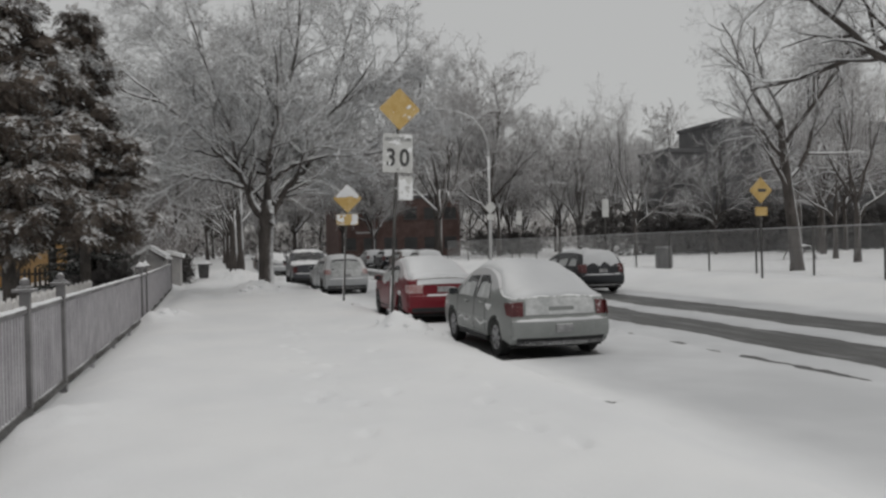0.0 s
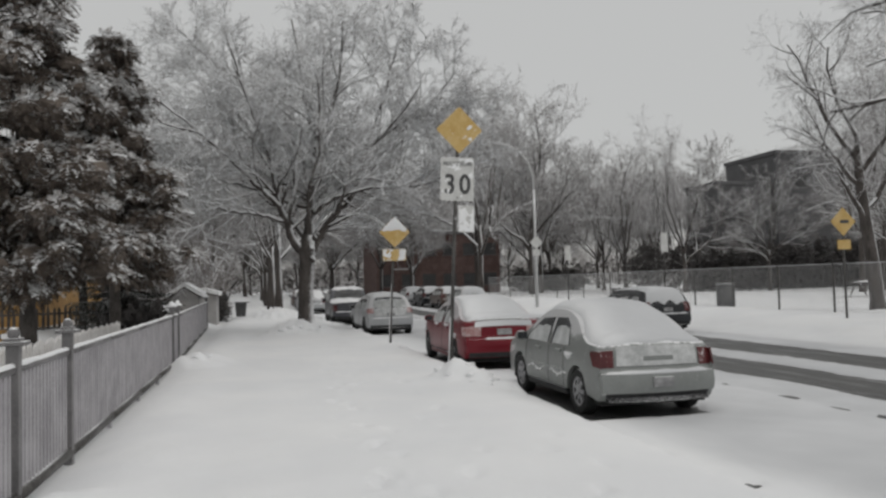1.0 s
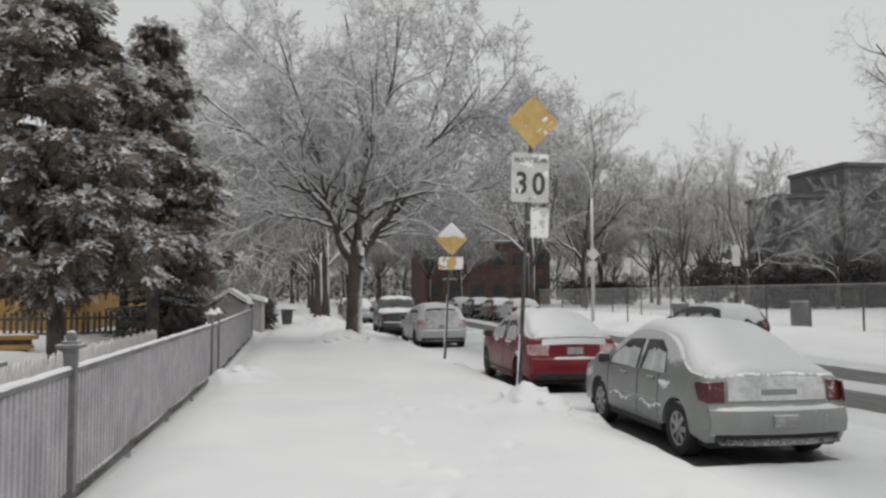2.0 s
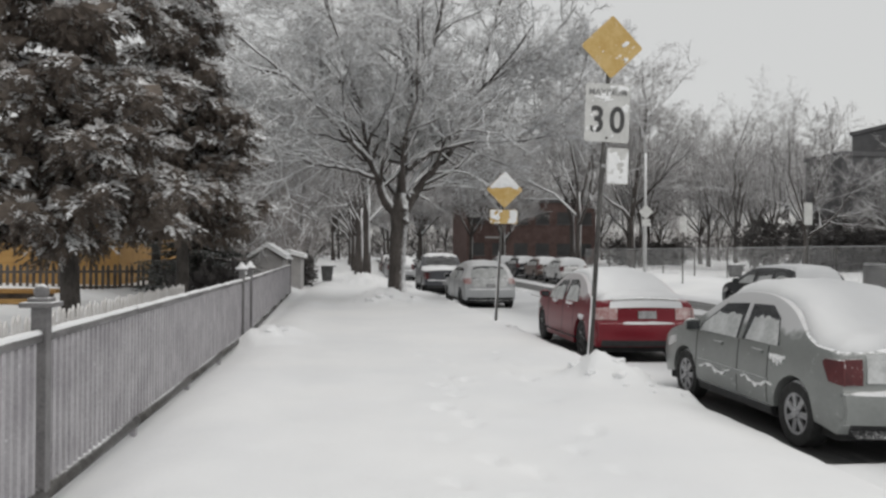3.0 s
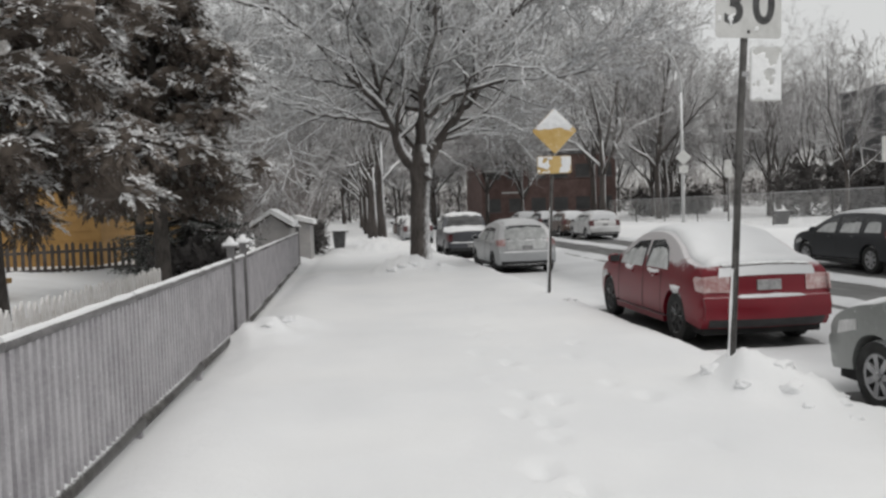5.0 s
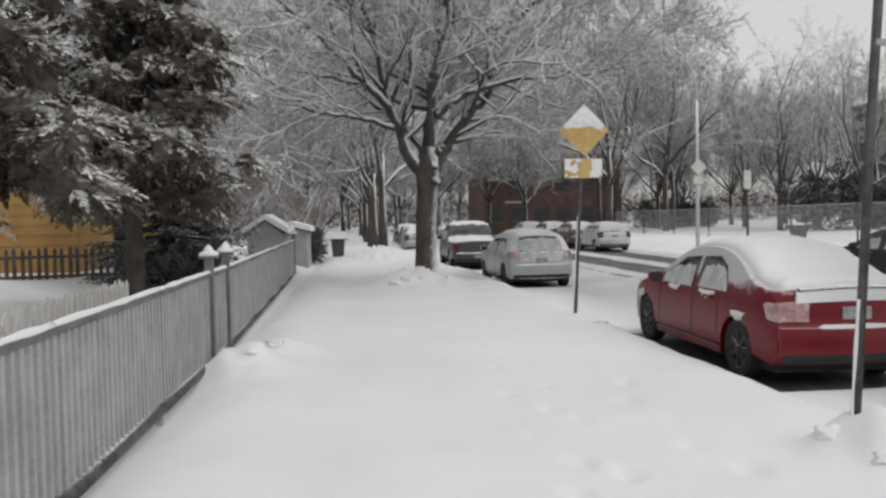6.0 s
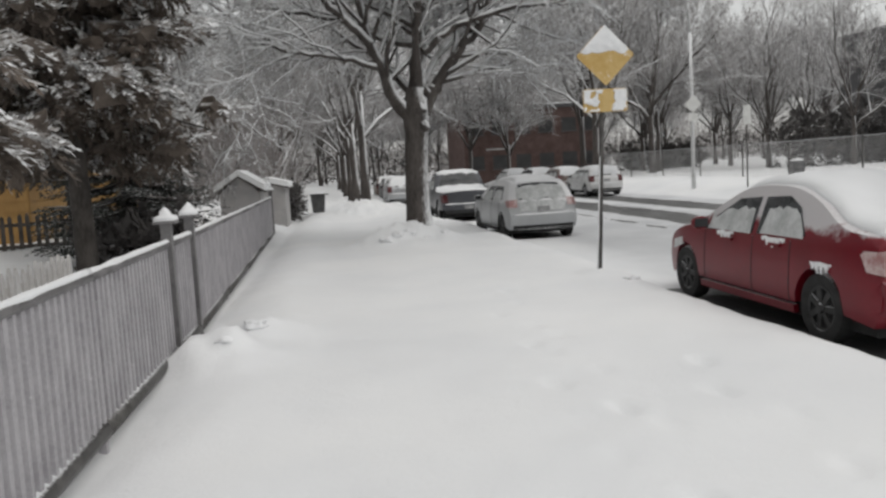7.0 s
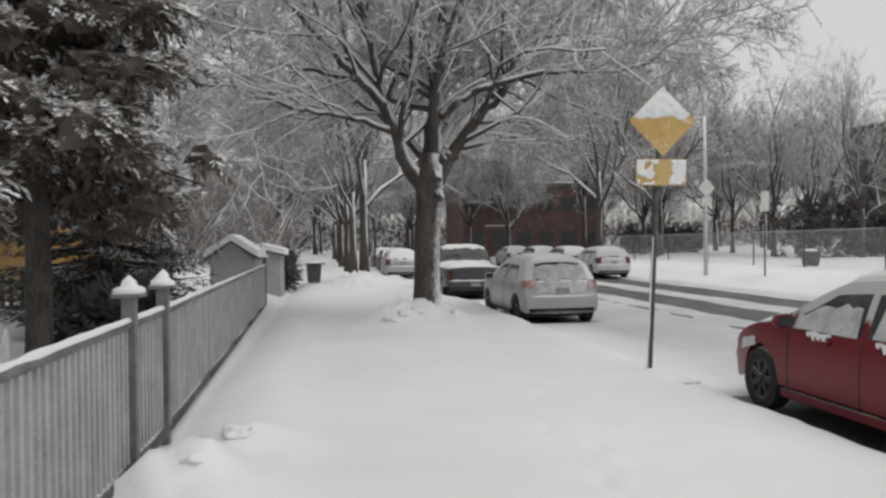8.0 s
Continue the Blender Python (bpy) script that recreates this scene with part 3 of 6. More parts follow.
def far_tree(seed, height, spread, stems, twig_material=None, leanness=0.35, dense=1.0):
    g = np.random.default_rng(seed)
    h0 = height * g.uniform(0.16, 0.26)
    r0 = height * 0.0125
    trunk = ([(0, 0, -0.3), (0.02, 0.02, h0 * 0.5), (0.0, 0.05, h0), (0.05, 0.0, h0 * 1.5)], [r0 * 1.5, r0, r0 * 0.95, r0 * 0.6])
    limbs = []
    for i in range(stems):
        a = 2 * math.pi * (i + g.uniform(-0.3, 0.3)) / stems
        out = spread * g.uniform(0.5, 1.0)
        limbs.append((1.6 + 1.2 * g.random(), (math.cos(a) * out, math.sin(a) * out, 1.0), height * g.uniform(0.42, 0.62), r0 * 0.6))
    limbs.append((2.9, (0.05, 0, 1), height * 0.68, r0 * 0.6))
    if dense >= 1:
        spec = [(7, 0.52, leanness + 0.25, 0.06, 5), (7, 0.52, 0.65, 0.04, 3), (7, 0.55, 0.7, 0.03, 3), (3, 0.6, 0.75, 0.0, 3), (0, 0, 0, 0, 3)]
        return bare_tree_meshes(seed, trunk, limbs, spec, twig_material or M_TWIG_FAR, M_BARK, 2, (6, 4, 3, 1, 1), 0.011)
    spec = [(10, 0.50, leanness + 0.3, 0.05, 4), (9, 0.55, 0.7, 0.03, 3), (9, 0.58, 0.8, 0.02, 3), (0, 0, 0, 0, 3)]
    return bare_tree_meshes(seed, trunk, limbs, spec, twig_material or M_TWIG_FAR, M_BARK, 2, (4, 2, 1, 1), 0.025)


street_tree()
KINDS = [far_tree(21, 13.0, 0.75, 5), far_tree(22, 14.5, 0.6, 4), far_tree(23, 12.0, 0.9, 5), far_tree(24, 15.0, 0.5, 5)]
THIN_KINDS = [far_tree(25, 13.5, 0.75, 6, dense=0.5), far_tree(26, 15.0, 0.55, 6, dense=0.5), far_tree(27, 12.5, 0.9, 7, dense=0.5)]
TREE_SPOTS = [
    # street trees that follow along the sidewalk
    (0.95, 41.0, 0, 0.95, 10), (0.72, 47.5, 1, 0.9, 80), (0.6, 56.0, 2, 1.0, 200), (0.4, 66.0, 3, 0.9, 130), (0.3, 78.0, 0, 1.0, 300), (0.0, 92.0, 1, 1.0, 20),
    # trees along the school field and in front of the buildings
    (24.0, 68.0, 2, 1.45, 40), (31.3, 64.0, 3, 0.92, 100), (32.5, 56.0, 1, 0.8, 160), (17.5, 62.0, 0, 1.3, 250), (35.5, 66.0, 0, 0.95, 310), (21.0, 76.0, 1, 1.25, 15),
    (28.0, 80.0, 3, 1.1, 140), (12.5, 84.0, 2, 1.15, 190), (15.5, 95.0, 1, 1.2, 230), (8.5, 98.0, 0, 1.2, 270), (5.0, 108.0, 3, 1.2, 330),
    (-3.5, 60.0, 2, 1.0, 60), (-6.0, 72.0, 1, 1.0, 110), (-4.0, 86.0, 0, 1.15, 170), (-9.5, 80.0, 3, 1.0, 220), (-13.0, 66.0, 2, 1.0, 280), (-18.0, 58.0, 1, 1.0, 340),
    (34.0, 90.0, 2, 1.2, 35), (41.0, 92.0, 0, 1.2, 95), (49.0, 95.0, 1, 1.1, 155), (20.0, 100.0, 3, 1.2, 215), (25.0, 110.0, 0, 1.3, 275), (58.0, 98.0, 2, 1.4, 335),
    (2.5, 125.0, 2, 1.3, 50), (-2.5, 120.0, 1, 1.3, 100), (10.5, 122.0, 3, 1.3, 150), (-8.0, 112.0, 0, 1.3, 190), (38.0, 43.5, 1, 1.0, 240), (47.0, 52.0, 3, 1.1, 290),
    (54.0, 57.0, 0, 1.2, 20), (64.0, 56.0, 2, 1.2, 70), (-7.0, 46.0, 3, 0.75, 120), (33.5, 35.0, 2, 0.8, 10), (29.0, 28.5, 1, 0.75, 170), (43.0, 47.0, 0, 1.1, 30),
    (27.0, 74.0, 1, 1.0, 200), (35.0, 77.0, 2, 1.05, 240), (14.0, 74.0, 3, 0.95, 350), (40.0, 56.0, 2, 0.8, 45),
]
tree_rng = random.Random(12)
for i in range(26):
    TREE_SPOTS.append((-34 + 4.6 * i + tree_rng.uniform(-1.5, 1.5), tree_rng.uniform(112, 150), i, tree_rng.uniform(1.05, 1.4), 40 * i))
for n, (x, y, kind, size, turn) in enumerate(TREE_SPOTS):
    label = "bare street tree behind the snowy sidewalk" if n < 6 else "bare frosted tree in the snowy distance"
    plant_bare("bare_tree", label, (THIN_KINDS[kind % 3] if y > 66 and n > 6 else KINDS[kind % 4]), pose(x, y, snow_z(x, y), 0, 0, turn) @ Matrix.Scale(size, 4), "street trees" if n < 6 else "background trees")


def school_tree():
    trunk = ([(0, 0, -0.3), (0, 0, 0.4), (-0.12, 0, 1.6), (-0.35, 0, 3.2), (-0.5, 0.0, 4.6), (-0.55, 0, 5.8)], [0.32, 0.25, 0.22, 0.2, 0.18, 0.13])
    overhang = ([(0, 0, -0.3), (0, 0, 0.4), (-0.1, 0.1, 2.5), (-0.3, 0.2, 5.0), (-0.5, 0.3, 7.5), (-0.6, 0.4, 9.5)], [0.45, 0.34, 0.30, 0.26, 0.2, 0.12])
    reach = [(2.9, (-0.6, 0.75, 0.75), 6.0, 0.14), (3.3, (-0.5, 0.9, 0.55), 6.4, 0.13), (3.8, (-0.8, 0.5, 0.7), 5.6, 0.12), (4.2, (-0.2, 1.0, 0.5), 6.0, 0.11), (4.6, (0.4, 0.4, 0.9), 5.0, 0.11), (3.5, (0.5, -0.6, 0.7), 5.0, 0.11), (4.8, (-0.7, -0.4, 0.8), 4.6, 0.1)]
    limbs = [(2.9, (-0.6, -0.3, 0.85), 4.2, 0.09), (3.2, (0.8, 0.1, 0.8), 4.4, 0.10), (3.8, (-0.7, 0.2, 0.75), 4.0, 0.08), (4.2, (0.2, -0.8, 0.7), 5.0, 0.10),
             (4.6, (-0.3, 0.4, 1.0), 5.2, 0.11), (4.8, (-0.4, -0.5, 0.9), 4.4, 0.09)]
    spec = [(7, 0.48, 0.6, 0.05, 5), (6, 0.5, 0.7, 0.03, 4), (6, 0.5, 0.8, 0.0, 3), (4, 0.6, 0.8, 0.0, 3), (0, 0, 0, 0, 3)]
    plant_bare("kerbside_tree", "bare dark tree leaning its snowy limbs over the road", bare_tree_meshes(37, overhang, reach, [(8, 0.48, 0.75, -0.04, 6), (7, 0.5, 0.75, -0.06, 4), (6, 0.5, 0.8, -0.1, 3), (4, 0.6, 0.8, -0.1, 3), (0, 0, 0, 0, 3)], M_TWIG, M_BARK, 2, (7, 5, 3, 2, 1)), (18.0, 12.2, 0.3))
    plant_bare("field_tree", "bare dark tree with drooping snowy twigs behind the wire fence", bare_tree_meshes(31, trunk, limbs, spec, M_TWIG, M_BARK, 2, (6, 4, 3, 1, 1)), (21.3, 23.2, 0.35))


school_tree()


# ------------------------------------------------------------ conifers
def spray(g, kind):
    """A drooping fan of foliage along +x: triangles as an array of (n, 3, 3)."""
    tris = []
    n = 12 if kind == "cedar" else 12
    for i in range(n):
        t = (i + 0.5) / n
        s = -1 if i % 2 else 1
        if kind == "cedar":
            root = np.array((t * 0.8, 0, -0.25 * t * t))
            tip = root + np.array((0.34 * (1.1 - 0.4 * t), s * 0.26 * (1.15 - t), g.uniform(-0.2, 0.14)))
            w = 0.055
        else:
            root = np.array((t, 0, -0.10 * t * t))
            tip = root + np.array((0.16, s * 0.17 * (1.25 - t), g.uniform(-0.10, 0.03)))
            w = 0.05
        across = unit(np.cross(tip - root, (0, 0, 1))) * w + np.array((0, 0, g.uniform(-0.04, 0.04)))
        mid = (root + tip) / 2
        tris.append((root, mid + across, tip))
        tris.append((root, tip, mid - across))
    return np.array(tris)


def foliage_mesh(name, roots, dirs, sizes, kind, material, seed):
    g = np.random.default_rng(seed)
    fans = [spray(g, kind) for _ in range(6)]
    chunks = []
    for p, d, s in zip(roots, dirs, sizes):
        x = unit(d)
        y = unit(cross3((0, 0, 1.0), x) + g.normal(0, 0.25, 3))
        z = cross3(x, y)
        chunks.append(fans[g.integers(6)] @ (np.stack((x, y, z)) * s) + p)
    tri = np.concatenate(chunks)
    verts = tri.reshape(-1, 3)
    faces = np.arange(len(verts)).reshape(-1, 3)
    return mesh_from(name, verts, faces, material)


def cedar(name, label, at, height, radius, bare, seed, count, lean=(0, 0), taper=3.2):
    """An untidy old juniper: an open stem and tufted boughs."""
    g = np.random.default_rng(seed)
    ob = thing(name, label, "tree", at)
    stem = [(lean[0] * t, lean[1] * t, -0.3 + (height * 0.97 + 0.3) * t) for t in np.linspace(0, 1, 9)]
    part("trunk", tubes_mesh("trunk", [(stem, [0.17, 0.13, 0.12, 0.11, 0.10, 0.08, 0.06, 0.04, 0.02], 12)], M_STEM), ob, "rough dark trunk flecked with snow")
    boughs, cores = [], []
    dark, rimed = ([], [], []), ([], [], [])
    nb = int(height * 13)
    per = count // nb
    for i in range(nb):
        t = (i + g.random()) / nb
        if t > 0.55 and g.random() < 0.35:
            continue
        z = bare + (height - bare) * t
        a = g.uniform(0, 2 * math.pi)
        prof = (0.62 + 0.38 * math.sin(math.pi * min(1, t * 1.35 + 0.18))) * (1 - t ** taper) + 0.12
        reach = radius * prof * g.uniform(0.65, 1.15)
        droop = g.uniform(-0.35, 0.10)
        p0 = np.array((lean[0] * z / height, lean[1] * z / height, z))
        tip = p0 + np.array((math.cos(a) * reach, math.sin(a) * reach, reach * droop + 0.25))
        midp = (p0 + tip) / 2 + np.array((0, 0, 0.18))
        boughs.append(([p0, midp, tip], [0.035, 0.025, 0.008], 4))
        tufts = max(2, int(3.0 * reach))
        for w in range(tufts):
            u = 0.15 + 0.85 * (w + g.uniform(0.3, 1.0)) / tufts
            core = (1 - u) ** 2 * p0 + 2 * u * (1 - u) * midp + u * u * tip + g.normal(0, 0.10, 3)
            cores.append(core)
            laden = g.uniform(-0.65, 0.55)  # how far down the snow reaches on this tuft
            for k in range(per // tufts):
                up = g.normal(0, 1, 3)
                out = unit(up) + 0.5 * np.array((math.cos(a), math.sin(a), -0.3))
                heap = rimed if out[2] + 0.25 * unit(up)[0] > laden else dark
                heap[0].append(core + out * g.uniform(0.04, 0.21) * np.array((1.3, 1.3, 0.85)))
                heap[1].append(out * np.array((1, 1, 0.6)) + np.array((0, 0, -0.25)))
                heap[2].append(g.uniform(0.15, 0.32))
    tagged(part("limbwork", tubes_mesh("limbwork", boughs, M_STEM), ob), kind="stuff")
    part("foliage", foliage_mesh("foliage", *dark, "cedar", M_NEEDLE, seed + 1), ob, "dark brownish tufted foliage")
    part("rimed_foliage", foliage_mesh("rimed_foliage", *rimed, "cedar", M_RIMED_NEEDLE, seed + 2), ob, "tops of the tufts white with clinging snow")
    # dense hearts of the tufts, ragged lumps that the sprays cover
    bm = bmesh.new()
    bmesh.ops.create_icosphere(bm, subdivisions=2, radius=1.0)
    unit_v = np.array([v.co for v in bm.verts])
    unit_f = np.array([[v.index for v in f.verts] for f in bm.faces])
    bm.free()
    vs, fs = [], []
    for i, c in enumerate(cores):
        rough = 1 + 0.45 * g.normal(0, 1, len(unit_v))[:, None] * 0.6
        vs.append(c + unit_v * rough * np.array((0.22, 0.22, 0.15)) * g.uniform(0.7, 1.25))
        fs.append(unit_f + i * len(unit_v))
    tagged(part("inner_foliage", mesh_from("inner_foliage", np.concatenate(vs), np.concatenate(fs), M_NEEDLE), ob), kind="stuff")
    return ob


def spruce(name, label, at, height, radius, seed, skirt=0.3):
    g = np.random.default_rng(seed)
    ob = thing(name, label, "tree", at)
    part("trunk", pipe("trunk", [(0, 0, -0.3), (0, 0, height * 0.5), (0, 0, height)], [0.15, 0.09, 0.01], M_STEM, 10), ob)
    boughs, roots, dirs, sizes = [], [], [], []
    z = skirt
    while z < height - 0.15:
        t = (z - skirt) / (height - skirt)
        n = int(11 - 5 * t)
        for i in range(n):
            a = 2 * math.pi * (i + g.uniform(0, 1)) / n
            reach = radius * (1 - t) ** 0.85 * g.uniform(0.8, 1.12) + 0.12
            d = np.array((math.cos(a), math.sin(a), 0))
            pts = [np.array((0, 0, z)) + d * reach * u + np.array((0, 0, -0.32 * reach * u + 0.22 * reach * u * u)) for u in (0, 0.35, 0.7, 1.0)]
            boughs.append((pts, [0.03, 0.022, 0.014, 0.004], 4))
            m = max(6, int(reach * 22))
            for k in range(m):
                u = 0.12 + 0.88 * (k + g.random() * 0.5) / m
                q = pts[0] * (1 - u) + pts[3] * u + np.array((0, 0, -0.10 * reach * math.sin(math.pi * u)))
                side = np.cross(d, (0, 0, 1.0)) * (1 if k % 2 else -1)
                roots.append(q + g.normal(0, 0.025, 3))
                dirs.append(d * g.uniform(0.6, 1.2) + side * g.uniform(0.2, 0.9) + np.array((0, 0, g.uniform(-0.30, 0.05))))
                sizes.append(g.uniform(0.30, 0.48) * (0.65 + 0.35 * (1 - t)) * (1.15 - 0.45 * u))
        z += 0.20 + 0.06 * t
    tagged(part("limbwork", tubes_mesh("limbwork", boughs, M_STEM), ob), kind="stuff")
    part("foliage", foliage_mesh("foliage", roots, dirs, sizes, "spruce", M_SPRUCE, seed + 1), ob, "flat dark green boughs with a little snow")
    return ob


cedar("juniper_tree", "tall shaggy juniper with snow-dusted foliage behind the fence", (-3.75, 14.3, 0.3), 9.6, 1.65, 1.4, 41, 19000, (-0.3, 0), 1.3)
cedar("juniper_tree", "shorter leaning juniper with a bare lower trunk, snow-dusted", (-3.15, 18.9, 0.3), 7.1, 1.65, 1.75, 43, 14000, (-0.1, 0.2), 1.5)
cedar("juniper_tree", "bushy juniper further along the yard with snowy tips", (-5.0, 24.5, 0.5), 6.0, 1.5, 1.4, 53, 6000)
spruce("spruce_tree", "young dark green spruce with flat snowy boughs", (-3.55, 22.6, 0.25), 5.4, 1.3, 61, 0.7)


def far_woods(name, label, x0, x1, y0, y1, h, count, seed, material):
    """A distant thicket of upright twigs, denser towards the ground."""
    g = np.random.default_rng(seed)
    base = np.stack((g.uniform(x0, x1, count), g.uniform(y0, y1, count), 0.2 + h * g.uniform(0, 1, count) ** 1.3 * (0.75 + 0.25 * np.sin(g.uniform(0, 40, count)))), -1)
    d = g.normal(0, 0.35, (count, 3)) + np.array((0, 0, 1.0))
    length = g.uniform(1.5, 4.5, count)
    tubes = [([p, p + q * l], [r, r * 0.4], 3) for p, q, l, r in zip(base, d, length, g.uniform(0.02, 0.07, count))]
    return tagged(new(name, tubes_mesh(name, tubes, material, False)), label, "woods", kind="stuff")


# both thickets take the twig colour that has haze mixed in
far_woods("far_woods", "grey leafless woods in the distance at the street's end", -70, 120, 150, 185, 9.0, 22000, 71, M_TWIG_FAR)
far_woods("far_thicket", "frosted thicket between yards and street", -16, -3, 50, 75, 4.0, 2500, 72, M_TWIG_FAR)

# ------------------------------------------------------------ cars


def chaikin(pts, times=1):
    for _ in range(times):
        out = [pts[0]]
        for a, b in zip(pts[:-1], pts[1:]):
            out.append((0.78 * a[0] + 0.22 * b[0], 0.78 * a[1] + 0.22 * b[1]))
            out.append((0.22 * a[0] + 0.78 * b[0], 0.22 * a[1] + 0.78 * b[1]))
        out.append(pts[-1])
        pts = out
    return pts


class CarShape:
    """Side outline and the rounding that turns a slab into a car body. The rear bumper is at y = 0."""

    def __init__(self, length, width, height, belt, top, wheels, wheel_r, sill=0.24, roof_in=0.74):
        self.L, self.w, self.h, self.belt, self.wheels, self.r, self.sill, self.roof_in = length, width / 2, height, belt, wheels, wheel_r, sill, roof_in
        self.top = chaikin(top, 2)

    def outline(self):
        pts = list(self.top)
        ra = self.r * 1.16
        for yw in (self.wheels[1], self.wheels[0]):
            for k in range(13):
                a = math.pi * k / 12
                z = self.r + ra * math.sin(a)
                pts.append((yw + ra * math.cos(a), max(z, self.sill)))
        return pts

    def fold(self, x, y, z):
        u = x / self.w
        if z < 0.4:
            fz = 0.93 + 0.07 * max(0, z) / 0.4
        elif z < self.belt:
            t = (z - 0.4) / (self.belt - 0.4)
            fz = 1.0 - 0.035 * t * t
        else:
            t = (z - self.belt) / (self.h - self.belt)
            fz = 0.965 - (0.965 - self.roof_in) * t ** 1.15
        rear, front = max(0, 1 - y / 0.6), max(0, (y - self.L + 0.8) / 0.8)
        f = fz * (1 - 0.07 * rear * rear - 0.11 * front * front)
        return Vector((x * f, y + 0.11 * u * u * rear - 0.20 * u * u * front, z - 0.055 * u * u * min(1, max(0, (z - 0.7) / 0.35))))

    def body(self, material):
        bm = bmesh.new()
        o = self.outline()
        left = [bm.verts.new((-self.w, y, z)) for y, z in o]
        right = [bm.verts.new((self.w, y, z)) for y, z in o]
        n = len(o)
        bm.faces.new(left)
        bm.faces.new(right[::-1])
        for i in range(n):
            j = (i + 1) % n
            bm.faces.new((left[j], left[i], right[i], right[j]))
        bm.edges.ensure_lookup_table()
        nt = len(self.top)
        rim = []
        for side in (left, right):
            for i in range(2, nt - 3):
                e = bm.edges.get((side[i], side[i + 1]))
                if e:
                    rim.append(e)
        bmesh.ops.bevel(bm, geom=rim, offset=0.065, segments=3, affect="EDGES", profile=0.5)
        planes = [((0, 0, z), (0, 0, 1)) for z in np.arange(0.30, self.h, 0.09)] + [((0, y, 0), (0, 1, 0)) for y in np.arange(0.15, self.L, 0.22)] + [((u * self.w, 0, 0), (1, 0, 0)) for u in (-0.8, -0.55, -0.28, 0, 0.28, 0.55, 0.8)]
        for co, no in planes:
            bmesh.ops.bisect_plane(bm, geom=bm.verts[:] + bm.edges[:] + bm.faces[:], dist=1e-5, plane_co=co, plane_no=no)
        for v in bm.verts:
            v.co = self.fold(*v.co)
        bmesh.ops.triangulate(bm, faces=[f for f in bm.faces if len(f.verts) > 4])
        return bm_mesh("body", bm, material, True, 32)

    def side_panel(self, name, poly, side, material, off=0.008, thick=0.014):
        bm = bmesh.new()
        bm.faces.new([bm.verts.new((self.w, y, z)) for y, z in poly])
        for z in np.arange(0.3, self.h, 0.07):
            bmesh.ops.bisect_plane(bm, geom=bm.verts[:] + bm.edges[:] + bm.faces[:], dist=1e-5, plane_co=(0, 0, z), plane_no=(0, 0, 1))
        for v in bm.verts:
            c = self.fold(*v.co)
            v.co = (c.x + off, c.y, c.z)
        ext = bmesh.ops.extrude_face_region(bm, geom=bm.faces[:])
        for v in ext["geom"]:
            if isinstance(v, bmesh.types.BMVert):
                v.co.x -= thick
        if side < 0:
            for v in bm.verts:
                v.co.x *= -1
        return bm_mesh(name, bm, material)

    def top_at(self, y, lo=0):
        """Height of the upper outline at y."""
        best = 0
        for (y0, z0), (y1, z1) in zip(self.top[:-1], self.top[1:]):
            if (y0 - y) * (y1 - y) <= 0 and abs(y1 - y0) > 1e-6:
                best = max(best, z0 + (z1 - z0) * (y - y0) / (y1 - y0))
        return best

    def cover(self, name, y0, y1, thick, material, half=0.92, seed=0, rows=None, cols=15, lift=0.0, ragged=0.0):
        """A blanket that lies on the upper outline between y0 and y1."""
        rows = rows or max(4, int((y1 - y0) / 0.07))
        vs, fs = [], []
        for top in (True, False):
            for i in range(rows + 1):
                t = i / rows
                for j in range(cols):
                    u = 2 * j / (cols - 1) - 1
                    yy = y0 + (y1 - y0) * t
                    yy += ragged * noise.noise(Vector((u * 3 + seed, t, seed))) * (1 if t in (0, 1) else 0)
                    hw = half * (1 + 0.05 * noise.noise(Vector((yy * 3, seed, 1.0))))
                    z = self.top_at(min(max(yy, 0.02), self.L - 0.02)) + lift
                    c = self.fold(u * hw * self.w, yy, z)
                    if top:
                        edge = min(1, (1 - abs(u)) * 5 + 0.0, t * rows / 1.5 + 0.0, (1 - t) * rows / 1.5)
                        k = thick * (0.25 + 0.75 * math.sqrt(max(0, edge))) * (1 + 0.35 * noise.fractal(Vector((c.x * 2.2, c.y * 2.2, seed)), 0.7, 2, 3))
                        c.z += k
                    else:
                        c.z -= 0.035
                    vs.append(c)
        m = (rows + 1) * cols
        for i in range(rows):
            for j in range(cols - 1):
                a = i * cols + j
                fs.append((a, a + 1, a + cols + 1, a + cols))
                fs.append((m + a, m + a + cols, m + a + cols + 1, m + a + 1))
        ring = [i * cols for i in range(rows + 1)] + [rows * cols + j for j in range(1, cols)] + [i * cols + cols - 1 for i in range(rows - 1, -1, -1)] + [j for j in range(cols - 2, 0, -1)]
        for a, b in zip(ring, ring[1:] + ring[:1]):
            fs.append((b, a, a + m, b + m))
        bm = bmesh.new()
        vv = [bm.verts.new(v) for v in vs]
        for f in fs:
            bm.faces.new([vv[i] for i in f])
        return bm_mesh(name, bm, material, True, 70)

    def glass_strip(self, name, y0, y1, half, material):
        return self.cover(name, y0, y1, 0.006, material, half, 0, 6, 9)


